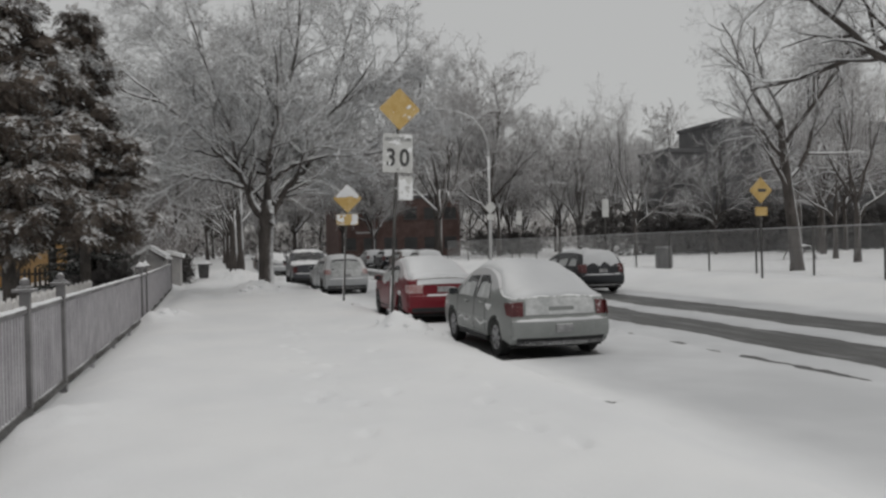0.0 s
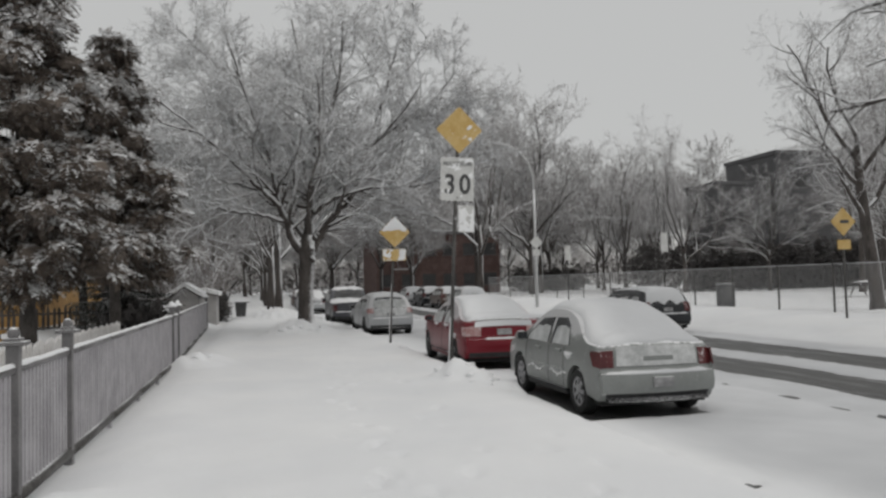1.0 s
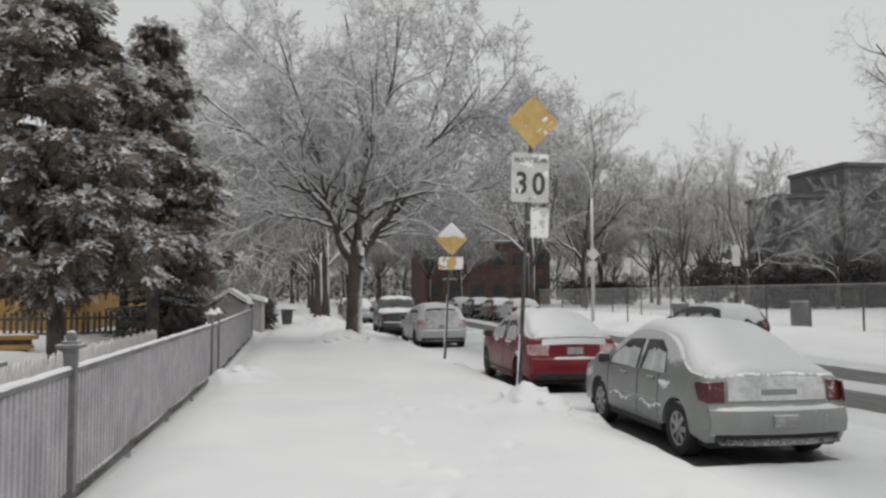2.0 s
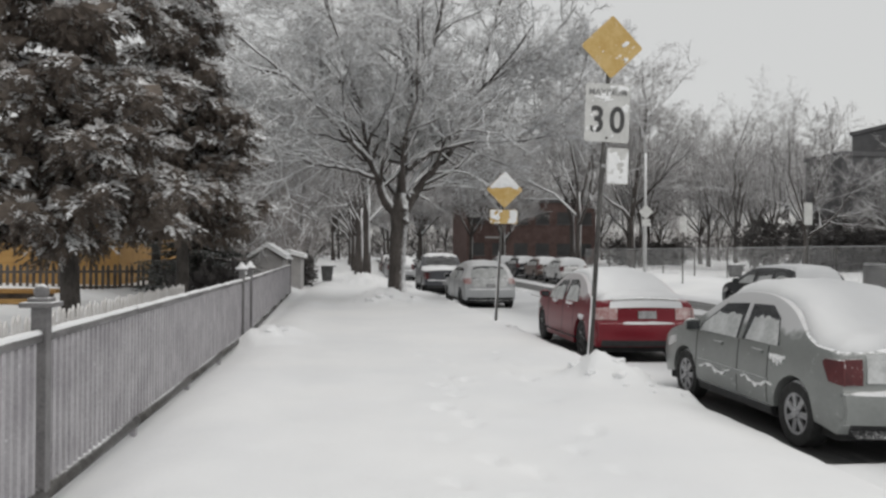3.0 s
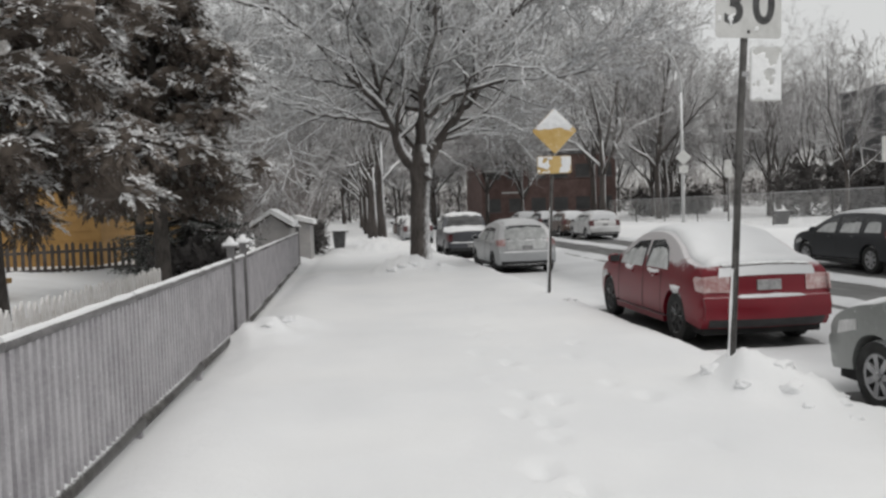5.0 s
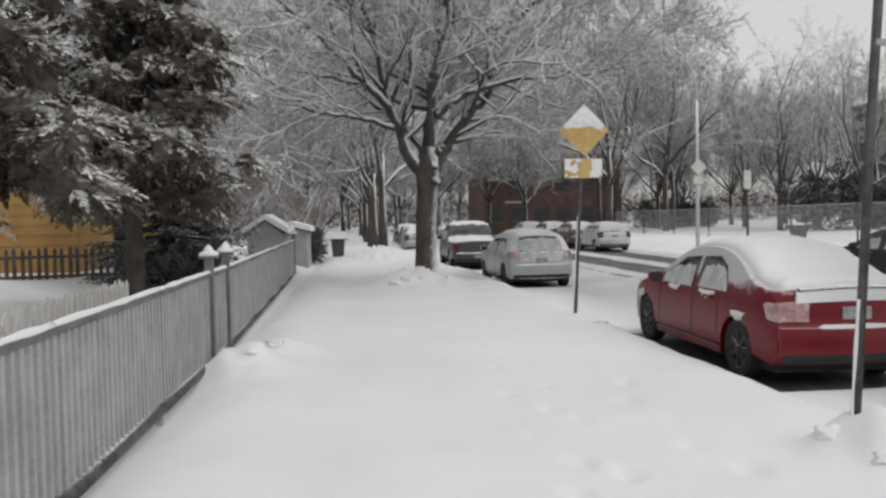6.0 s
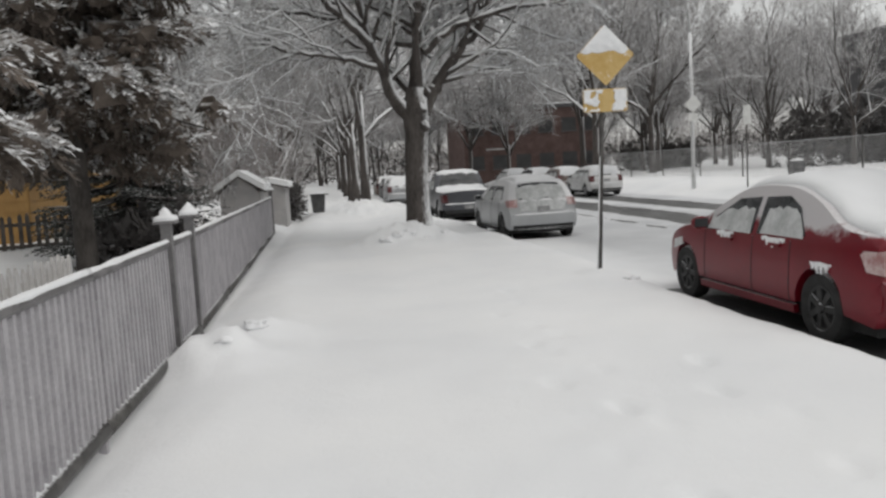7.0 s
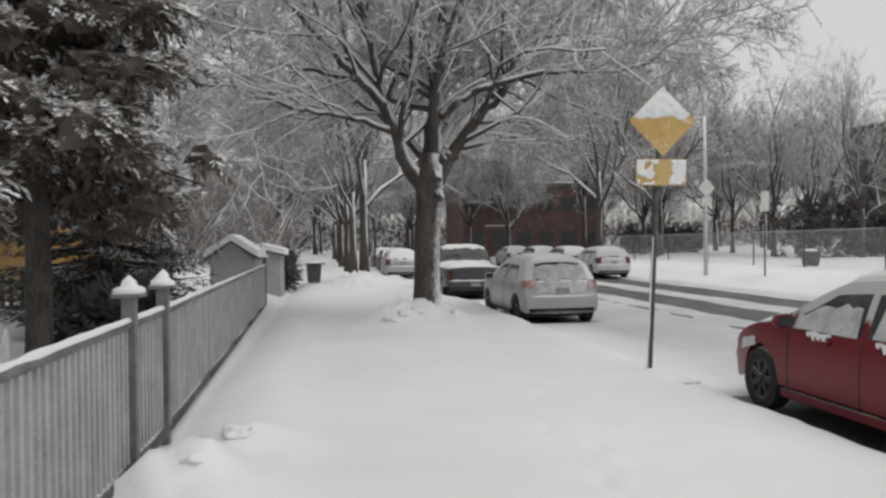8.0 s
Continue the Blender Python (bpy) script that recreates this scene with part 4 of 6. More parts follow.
def wheel(parent, x, y, r, side, rim_material, spokes=7):
    hub = part("wheel", tubes_mesh("wheel_well_disc", [([(-0.085, 0, 0), (0.06, 0, 0)], [r * 0.6] * 2, 20)], M_UNDER), parent, at=pose(x, y, r, 0, 0, 0 if side > 0 else 180))
    bm = bmesh.new()
    prof = [(-0.09, 0.62), (-0.10, 0.80), (-0.085, 0.97), (-0.05, 1.0), (0.05, 1.0), (0.085, 0.97), (0.10, 0.80), (0.085, 0.64), (0.06, 0.61)]
    n = 28
    rings = [[bm.verts.new((px, pr * r * math.cos(2 * math.pi * k / n), pr * r * math.sin(2 * math.pi * k / n))) for k in range(n)] for px, pr in prof]
    for a, b in zip(rings, rings[1:] + rings[:1]):
        for k in range(n):
            bm.faces.new((a[k], a[(k + 1) % n], b[(k + 1) % n], b[k]))
    part("tyre", bm_mesh("tyre", bm, M_TYRE, True, 40), hub)
    bm = bmesh.new()
    for k in range(spokes):
        a = 2 * math.pi * k / spokes
        c, s = math.cos(a), math.sin(a)
        quad = [(0.05 * r, 0.08), (0.60 * r, 0.10), (0.60 * r, -0.10), (0.05 * r, -0.08)]
        vs = []
        for x_ in (0.055, 0.08):
            vs.append([bm.verts.new((x_, d * c - w * r * s, d * s + w * r * c)) for d, w in quad])
        bm.faces.new(vs[1])
        for i in range(4):
            bm.faces.new((vs[0][i], vs[0][(i + 1) % 4], vs[1][(i + 1) % 4], vs[1][i]))
    ring0 = [bm.verts.new((0.083, 0.63 * r * math.cos(2 * math.pi * k / n), 0.63 * r * math.sin(2 * math.pi * k / n))) for k in range(n)]
    ring1 = [bm.verts.new((0.075, 0.55 * r * math.cos(2 * math.pi * k / n), 0.55 * r * math.sin(2 * math.pi * k / n))) for k in range(n)]
    for k in range(n):
        bm.faces.new((ring0[k], ring0[(k + 1) % n], ring1[(k + 1) % n], ring1[k]))
    bmesh.ops.create_cone(bm, cap_ends=True, segments=16, radius1=0.16 * r, radius2=0.12 * r, depth=0.03, matrix=Matrix.Translation((0.085, 0, 0)) @ Matrix.Rotation(radians(90), 4, "Y"))
    part("rim", bm_mesh("rim", bm, rim_material), hub, "dull wheel trim with slush on it")


def rear_piece(s, name, x0, x1, z0, z1, material, parent, depth=0.03, proud=0.012, label="", bevel=0.008):
    """A plate, lamp or bumper strip laid on the rear of the body, following its bow."""
    bm = bmesh.new()
    nx = max(2, int(abs(x1 - x0) / 0.08) + 1)
    front, back = [], []
    for i in range(nx + 1):
        x = x0 + (x1 - x0) * i / nx
        for z in (z0, (z0 + z1) / 2, z1):
            yb = rear_y(s, z)
            c = s.fold(x, yb, z)
            front.append(bm.verts.new((c.x, c.y - proud, c.z)))
            back.append(bm.verts.new((c.x, c.y + depth, c.z)))
    def q(a, i, j):
        return a[i * 3 + j]
    for i in range(nx):
        for j in range(2):
            bm.faces.new((q(front, i, j), q(front, i + 1, j), q(front, i + 1, j + 1), q(front, i, j + 1)))
            bm.faces.new((q(back, i, j), q(back, i, j + 1), q(back, i + 1, j + 1), q(back, i + 1, j)))
        for j in (0, 2):
            bm.faces.new((q(front, i, j), q(back, i, j), q(back, i + 1, j), q(front, i + 1, j)))
    for i in (0, nx):
        for j in range(2):
            bm.faces.new((q(front, i, j), q(front, i, j + 1), q(back, i, j + 1), q(back, i, j)))
    return part(name, bm_mesh(name, bm, material, True, 30), parent, label)


def rear_y(s, z):
    best = None
    for (y0, z0), (y1, z1) in zip(s.top[:-1], s.top[1:]):
        if (z0 - z) * (z1 - z) <= 0 and abs(z1 - z0) > 1e-6:
            y = y0 + (y1 - y0) * (z - z0) / (z1 - z0)
            best = y if best is None else min(best, y)
    return best if best is not None else 0.0


def clip_under(poly, brim):
    """Keeps the points of a brim line inside a convex window outline."""
    out = []
    for y, z in brim:
        top = 9.0
        for (y0, z0), (y1, z1) in zip(poly, poly[1:] + poly[:1]):
            if (y0 - y) * (y1 - y) < 0 and max(z0, z1) > min(q[1] for q in poly) + 0.1:
                top = min(top, z0 + (z1 - z0) * (y - y0) / (y1 - y0))
        out.append((y, min(z, top - 0.02)))
    return out


def door_drift(s, y0, y1, z, side, seed, deep=0.05):
    """A thin wavy crest of snow stuck to a door."""
    n = 16
    amp = 0.028 if y1 - y0 > 0.45 else 0.006  # short ones are patches that hang from the window line
    deep = deep if y1 - y0 > 0.45 else 0.12
    top = [(y0 + (y1 - y0) * i / n, z + amp * math.sin(i * 0.55 + seed) + 0.012 * noise.noise(Vector((i * 0.8, seed, 0)))) for i in range(n + 1)]
    low = [(y, zz - deep * (0.35 + 0.65 * math.sin(math.pi * i / n)) * (0.6 + 0.4 * math.sin(i * 1.7 + seed))) for i, (y, zz) in enumerate(top)]
    return s.side_panel("door_snow", low + top[::-1], side, M_SNOW, 0.016, 0.02)


def build_car(name, label, at, s, material, side_windows, spec):
    ob = thing(name, label, "car", at, "parked cars")
    part("body", s.body(material), ob)
    part("underbody", box_mesh("underbody", -s.w * 0.86, s.w * 0.86, 0.25, s.L - 0.35, 0.17, 0.36, M_UNDER), ob)
    for yw in s.wheels:
        for side in (-1, 1):
            wheel(ob, side * (s.w - 0.115), yw, s.r, side, spec.get("rim", M_RIM))
    for side in (-1, 1):
        for k, poly in enumerate(side_windows):
            win = part("side_window", s.side_panel("side_window", poly, side, M_GLASS_CLEAR), ob, "dark side window half covered in snow")
            za, zb = min(q[1] for q in poly), max(q[1] for q in poly)
            ya, yb = min(q[0] for q in poly) + 0.05, max(q[0] for q in poly) - 0.12
            brim = [(ya + (yb - ya) * i / 12, za + (zb - za) * (spec.get("blown", 0.62) + 0.10 * math.sin(2.6 * i / 12 + k) + 0.10 * noise.noise(Vector((i * 0.7, k * 3.0, s.L))))) for i in range(12, -1, -1)]
            part("window_snow", s.side_panel("window_snow", [(ya - 0.03, za + 0.01), (yb + 0.05, za + 0.01)] + clip_under(poly, brim), side, M_DUSTED, 0.013, 0.006), win, "snow blown onto the glass")
        for yd, zd in spec["handles"]:
            part("door_handle", s.side_panel("door_handle", [(yd, zd), (yd + 0.2, zd), (yd + 0.2, zd + 0.035), (yd, zd + 0.035)], side, material, 0.03, 0.04), ob)
        for yd in spec["seams"]:
            part("door_seam", s.side_panel("door_seam", [(yd, 0.32), (yd + 0.012, 0.32), (yd + 0.012, s.belt), (yd, s.belt)], side, M_TRIM, 0.003, 0.01), ob)
        z = spec.get("rub", 0)
        if z:
            part("rubbing_strip", s.side_panel("rubbing_strip", [(s.wheels[0] + 0.45, z), (s.wheels[1] - 0.42, z), (s.wheels[1] - 0.42, z + 0.05), (s.wheels[0] + 0.45, z + 0.05)], side, material, 0.014, 0.02), ob)
        part("sill", s.side_panel("sill", [(s.wheels[0] + 0.4, s.sill - 0.03), (s.wheels[1] - 0.4, s.sill - 0.03), (s.wheels[1] - 0.4, s.sill + 0.05), (s.wheels[0] + 0.4, s.sill + 0.05)], side, spec.get("sill", M_TRIM), 0.006, 0.05), ob)
        # door mirror with a cap of snow
        ym, zm = spec["mirror"]
        c = s.fold(side * s.w, ym, zm)
        bm = bmesh.new()
        bmesh.ops.create_icosphere(bm, subdivisions=3, radius=1.0)
        for v in bm.verts:
            v.co = (v.co.x * 0.105, max(v.co.y, -0.35) * 0.085, v.co.z * 0.075)
        mir = part("door_mirror", bm_mesh("door_mirror", bm, material, True, 40), ob, at=(c.x + side * 0.12, c.y, c.z + 0.05))
        part("mirror_arm", box_mesh("mirror_arm", -0.08 if side > 0 else -0.02, 0.02 if side > 0 else 0.08, -0.025, 0.025, -0.045, -0.01, M_TRIM), mir)
        part("mirror_glass", box_mesh("mirror_glass", -0.08, 0.08, -0.040, -0.034, -0.05, 0.05, M_GLASS_CLEAR, 0.002), mir)
        x0, x1, z0, z1 = spec["tail"]
        rear_piece(s, "tail_light", side * x0, side * s.w * 0.985, z0, z1, spec.get("lens", M_TAIL), ob, 0.04, 0.012, "red tail light lens with snow on it")
        part("tail_light_side", s.side_panel("tail_light_side", [(rear_y(s, z0) - 0.09, z0), (rear_y(s, z0) + 0.12, z0 + 0.02), (rear_y(s, z1) + 0.20, z1 - 0.04), (rear_y(s, z1) + 0.16, z1), (rear_y(s, z1) - 0.09, z1)], side, spec.get("lens", M_TAIL), 0.008, 0.02), ob)
        for a, b, zd, sd in spec.get("drifts", ()):
            part("door_snow", door_drift(s, a, b, zd, side, sd), ob, "wavy line of snow stuck to the door")
        part("headlight", s.side_panel("headlight", [(s.L - 0.75, 0.66), (s.L - 0.32, 0.58), (s.L - 0.36, 0.70), (s.L - 0.72, 0.76)], side, M_LAMP, 0.006, 0.02), ob)
    for y0, y1, half in spec["glass"]:
        part("window_screen", s.glass_strip("window_screen", y0, y1, half, M_GLASS_CLEAR), ob, "sloping window screen under snow")
    z0, z1 = spec["bumper"]
    rear_piece(s, "rear_bumper", -s.w * 0.985, s.w * 0.985, z0, z1, material, ob, 0.08, 0.045)
    rear_piece(s, "bumper_skirt", -s.w * 0.9, s.w * 0.9, z0 - 0.11, z0, M_TRIM, ob, 0.10, 0.015)
    px0, px1, pz0, pz1 = spec["plate"]
    pl = rear_piece(s, "number_plate", px0, px1, pz0, pz1, M_PLATE, ob, 0.01, spec.get("plate_proud", 0.02), "pale number plate with dull marks")
    for y0, y1, thick, half, lift in spec["snow"]:
        part("snow_cover", s.cover("snow_cover", y0, y1, thick, M_SNOW, half, rng.uniform(0, 9), lift=lift, ragged=0.06), ob, "thick blanket of fresh snow")
    # snow that lies along the bumper
    bm = bmesh.new()
    n = 26
    prof = ((-0.05, -0.01), (-0.045, 0.03), (0.0, 0.055), (0.06, 0.04), (0.07, -0.01))
    rings = []
    x0, x1 = spec.get("ledge", (-0.85, 0.85))
    for i in range(n + 1):
        u = x0 + (x1 - x0) * i / n
        x = u * s.w
        c = s.fold(x, rear_y(s, z1), z1)
        k = (0.6 + 0.4 * noise.noise(Vector((x * 5, z1, s.L)))) * min(1, (i + 0.3) / 2, (n - i + 0.3) / 2)
        rings.append([bm.verts.new((c.x, c.y + dy, c.z + dz * k)) for dy, dz in prof])
    for a, b in zip(rings[:-1], rings[1:]):
        for k in range(len(prof) - 1):
            bm.faces.new((a[k], a[k + 1], b[k + 1], b[k]))
    part("bumper_snow", bm_mesh("bumper_snow", bm, M_SNOW, True), ob, "ridge of snow on the bumper")
    return ob


# silver four-door saloon
silver = CarShape(4.2, 1.70, 1.42, 0.90, [(0.12, 0.24), (0.02, 0.36), (0.0, 0.56), (0.09, 0.62), (0.10, 0.86), (0.16, 0.97), (0.60, 1.01), (1.02, 1.29), (1.45, 1.41), (2.0, 1.42), (2.40, 1.36), (3.10, 0.96), (3.55, 0.88), (3.95, 0.76), (4.15, 0.60), (4.2, 0.40), (4.1, 0.24)], (0.79, 3.2), 0.30)
silver_car = build_car("saloon_car", "silver four-door saloon thickly covered in snow, parked at the kerb", pose(5.13, 8.45, ROAD_Z), silver, M_SILVER,
          [[(1.08, 0.93), (1.80, 0.91), (1.80, 1.30), (1.42, 1.31), (1.22, 1.20)], [(1.90, 0.91), (2.86, 0.90), (2.78, 1.02), (2.36, 1.27), (1.90, 1.30)]],
          dict(handles=((1.35, 0.80), (2.2, 0.78)), seams=(1.25, 1.86, 2.86), rub=0.50, mirror=(2.78, 0.92), tail=(0.64, 0.81, 0.66, 0.90), drifts=((1.15, 1.75, 0.50, 0.4), (2.0, 2.75, 0.50, 1.9), (0.95, 1.22, 0.82, 2.5)), glass=((0.62, 1.30, 0.78), (2.35, 3.05, 0.80)),
               bumper=(0.34, 0.59), plate=(-0.15, 0.15, 0.42, 0.54), plate_proud=0.06, blown=0.60, snow=((0.20, 2.42, 0.09, 0.93, 0), (2.40, 4.0, 0.05, 0.90, 0)), ledge=(-0.9, 0.9)))

rear_piece(silver, "boot_snow", -0.60, 0.60, 0.68, 0.93, M_DUSTED, silver_car, 0.03, 0.012, "snow plastered on the boot lid")
rear_piece(silver, "boot_badge_bar", -0.22, 0.22, 0.74, 0.80, M_SILVER, silver_car, 0.02, 0.016)

# red saloon with a boot-lid lip
red = CarShape(4.45, 1.73, 1.45, 0.92, [(0.12, 0.26), (0.02, 0.38), (0.0, 0.60), (0.07, 0.66), (0.08, 0.90), (0.10, 1.06), (0.62, 1.08), (1.10, 1.33), (1.55, 1.44), (2.1, 1.45), (2.55, 1.39), (3.35, 0.98), (3.8, 0.90), (4.2, 0.78), (4.40, 0.62), (4.45, 0.42), (4.35, 0.26)], (0.89, 3.64), 0.32)
red_car = build_car("saloon_car", "crimson four-door saloon with snow on roof and boot", pose(4.93, 14.5, ROAD_Z), red, M_RED,
          [[(1.14, 0.99), (1.98, 0.95), (1.98, 1.33), (1.58, 1.35), (1.34, 1.25)], [(2.08, 0.95), (3.10, 0.93), (2.98, 1.06), (2.5, 1.30), (2.08, 1.33)]],
          dict(handles=((1.5, 0.84), (2.45, 0.82)), seams=(1.35, 2.04, 3.1), mirror=(3.02, 0.96), lens=M_TAIL_SNOWY, rim=M_RIM_DARK, sill=M_RED, blown=0.62, drifts=((1.45, 1.85, 0.93, 0.4), (2.45, 2.8, 0.93, 1.4), (0.7, 1.0, 0.74, 3.0)), tail=(0.52, 0.82, 0.70, 0.92), glass=((0.66, 1.34, 0.78), (2.5, 3.3, 0.80)),
               bumper=(0.38, 0.64), plate=(-0.16, 0.16, 0.72, 0.84), snow=((0.16, 2.55, 0.07, 0.90, 0), (2.55, 4.25, 0.05, 0.9, 0)), ledge=(-0.5, 0.55)))
rear_piece(red, "boot_lip", -0.62, 0.62, 1.035, 1.065, M_TRIM, red_car, 0.05, 0.05, "dark lip of the boot lid")
rear_piece(red, "boot_snow", -0.66, 0.66, 0.90, 1.02, M_SNOW, red_car, 0.03, 0.02, "snow plastered on the boot lid")

# pale grey hatchback
hatch = CarShape(4.05, 1.70, 1.46, 0.92, [(0.12, 0.26), (0.02, 0.38), (0.0, 0.58), (0.08, 0.66), (0.12, 0.92), (0.42, 1.30), (0.62, 1.41), (1.4, 1.46), (2.2, 1.42), (3.0, 0.99), (3.5, 0.90), (3.85, 0.76), (4.02, 0.6), (4.05, 0.42), (3.95, 0.26)], (0.72, 3.2), 0.31, roof_in=0.70)
hatch_car = build_car("hatchback_car", "pale grey hatchback dusted all over with snow", pose(4.52, 26.55, ROAD_Z, 0, 0, 3), hatch, M_GREYCAR,
          [[(0.75, 0.98), (1.65, 0.95), (1.65, 1.32), (0.95, 1.30)], [(1.75, 0.95), (2.75, 0.93), (2.2, 1.29), (1.75, 1.32)]],
          dict(handles=((1.2, 0.82),), seams=(0.95, 1.7, 2.75), mirror=(2.65, 0.95), lens=M_TAIL_SNOWY, tail=(0.64, 0.80, 0.78, 0.98), glass=((0.16, 0.46, 0.74), (2.25, 2.95, 0.8)),
               bumper=(0.36, 0.60), plate=(-0.16, 0.16, 0.66, 0.78), rim=M_RIM_DARK, snow=((0.50, 2.3, 0.055, 0.88, 0), (2.3, 3.9, 0.05, 0.9, 0)), ledge=(-0.85, 0.85)))

part("rear_snow", hatch.cover("rear_snow", 0.15, 0.40, 0.02, M_DUSTED, 0.80, 4.0, 7, 13, ragged=0.05), hatch_car, "snow plastered over the rear window")
rear_piece(hatch, "tailgate_snow", -0.58, 0.58, 0.68, 0.90, M_DUSTED, hatch_car, 0.03, 0.012, "snow stuck to the tailgate")

# dark estate on the other side of the road
estate = CarShape(4.45, 1.72, 1.46, 0.94, [(0.12, 0.28), (0.02, 0.40), (0.0, 0.60), (0.06, 0.68), (0.08, 0.95), (0.30, 1.34), (0.50, 1.43), (1.4, 1.46), (2.5, 1.43), (3.35, 1.0), (3.85, 0.92), (4.2, 0.8), (4.4, 0.62), (4.45, 0.42), (4.35, 0.28)], (0.85, 3.55), 0.32, roof_in=0.72)
ESTATE_WIN = [[(0.45, 1.0), (1.15, 0.98), (1.15, 1.34), (0.62, 1.32)], [(1.25, 0.98), (2.1, 0.96), (2.1, 1.35), (1.25, 1.35)], [(2.2, 0.96), (3.1, 0.95), (2.55, 1.31), (2.2, 1.35)]]
ESTATE_SPEC = dict(handles=((1.4, 0.84), (2.35, 0.82)), seams=(1.2, 2.15, 3.1), mirror=(3.0, 0.98), tail=(0.64, 0.82, 0.72, 1.05), glass=((0.12, 0.30, 0.74), (2.6, 3.3, 0.8)),
                   bumper=(0.38, 0.64), plate=(-0.16, 0.16, 0.72, 0.84), snow=((0.12, 2.6, 0.05, 0.9, 0), (2.9, 4.2, 0.03, 0.8, 0)), ledge=(-0.85, 0.85))
build_car("estate_car", "black estate car with a snowy roof and rear window", pose(12.55, 21.9, ROAD_Z), estate, M_DARKCAR, ESTATE_WIN, ESTATE_SPEC)


def pickup(at):
    s = CarShape(5.0, 1.82, 1.66, 1.02, [(0.05, 0.45), (0.0, 0.55), (0.0, 0.98), (0.02, 1.04), (1.85, 1.04), (2.05, 1.55), (2.25, 1.66), (3.0, 1.66), (3.3, 1.58), (3.75, 1.08), (4.5, 1.02), (4.9, 0.92), (5.0, 0.7), (4.98, 0.45)], (1.0, 4.05), 0.36, sill=0.40, roof_in=0.80)
    return build_car("pickup_truck", "charcoal pickup truck with snow in its bed, parked at the kerb", at, s, M_PICKUP,
                     [[(2.22, 1.1), (2.85, 1.1), (2.85, 1.54), (2.32, 1.54)], [(2.95, 1.1), (3.55, 1.1), (3.25, 1.52), (2.95, 1.54)]],
                     dict(handles=((2.45, 0.95),), seams=(2.15, 2.9, 3.6), mirror=(3.5, 1.1), tail=(0.74, 0.90, 0.66, 0.94), glass=((1.88, 2.08, 0.8), (3.35, 3.72, 0.8)),
                          bumper=(0.42, 0.60), plate=(-0.16, 0.16, 0.44, 0.56), plate_proud=0.06, snow=((0.05, 1.86, 0.05, 0.94, 0), (2.1, 3.3, 0.05, 0.88, 0), (3.8, 4.8, 0.04, 0.9, 0)), ledge=(-0.9, 0.9)))


pickup(pose(4.0, 34.0, ROAD_Z))
FAR_CARS = ((12.6, 45.6, M_WHITECAR, "white estate car under snow across the road", 0), (12.7, 51.6, M_BROWNCAR, "brown estate car under snow across the road", 0), (12.6, 57.5, M_DARKCAR, "dark snow-covered estate car across the road", 0),
            (12.5, 64.0, M_GREYCAR, "grey snow-covered estate car across the road", 0), (3.1, 48.5, M_GREYCAR, "grey snow-covered estate car at the kerb", 0), (3.2, 55.0, M_DARKCAR, "dark snow-covered estate car further along the kerb", 0), (3.2, 62.0, M_BROWNCAR, "brown snow-covered estate car further along the kerb", 0))
for x, y, paint_mat, text, turn in FAR_CARS:
    build_car("estate_car", text, pose(x, y, ROAD_Z, 0, 0, turn), estate, paint_mat, ESTATE_WIN, ESTATE_SPEC)

# ------------------------------------------------------------ steel fence beside the sidewalk


def fence_post_mesh():
    bm = box(bmesh.new(), -0.045, 0.045, -0.045, 0.045, -0.3, 1.22, 0.006)
    return bm_mesh("post", bm, M_FENCE_DARK)


def cap_mesh():
    bm = box(bmesh.new(), -0.095, 0.095, -0.095, 0.095, 0.0, 0.03, 0.006)
    box(bm, -0.06, 0.06, -0.06, 0.06, 0.03, 0.055, 0.004)
    return bm_mesh("cap", bm, M_FENCE_DARK)


def cap_snow_mesh(seed):
    """Snow on a post's cap: a flat pad with a small pointed heap."""
    bm = bmesh.new()
    n = 18
    prof = ((0.098, -0.006), (0.104, 0.018), (0.085, 0.034), (0.058, 0.045), (0.048, 0.075), (0.022, 0.105), (0.004, 0.118))
    rings = [[bm.verts.new((r * math.cos(2 * math.pi * k / n), r * math.sin(2 * math.pi * k / n), z)) for k in range(n)] for r, z in prof]
    for lo, hi in zip(rings[:-1], rings[1:]):
        for k in range(n):
            bm.faces.new((lo[k], lo[(k + 1) % n], hi[(k + 1) % n], hi[k]))
    bm.faces.new(rings[-1])
    bm.faces.new(rings[0][::-1])
    for v in bm.verts:
        v.co *= 1 + 0.16 * noise.noise(v.co * 14 + Vector((seed, 0, 0)))
    return bm_mesh("cap_snow", bm, M_SNOW, True)


def rail_run(fence, y0, y1, x0, x1, zt=1.16, zb=0.29):
    """Top and bottom rails between two posts, with the snow that lies on the top one."""
    def line(z):
        return [(x0 + (x1 - x0) * t, y0 + (y1 - y0) * t, z) for t in (0, 0.5, 1)]
    part("top_rail", pipe("top_rail", line(zt), 0.034, M_FENCE_DARK, 10), fence)
    # bottom rail made thicker, lower and darker to paint the gap shadow beneath it
    part("shaded_bottom_rail", pipe("shaded_bottom_rail", line(zb - 0.075), 0.055, M_POLE, 8), fence)
    n = max(6, int((y1 - y0) / 0.12))
    for z, k in ((zt + 0.022, 0.74),):
        pts, rad = [], []
        for i in range(n + 1):
            t = i / n
            pts.append((x0 + (x1 - x0) * t, y0 + (y1 - y0) * t, z + 0.008 * noise.noise(Vector((y0 + i * 0.3, z, 2)))))
            rad.append(k * (0.036 + 0.012 * noise.noise(Vector((y0 + i * 0.4, 5, z)))))
        part("rail_snow", tubes_mesh("rail_snow", [(pts, rad, 8)], M_SNOW), fence, "line of snow along the rail")


steel_fence = thing("steel_fence", "grey steel picket fence with snow along its rails", "fence")
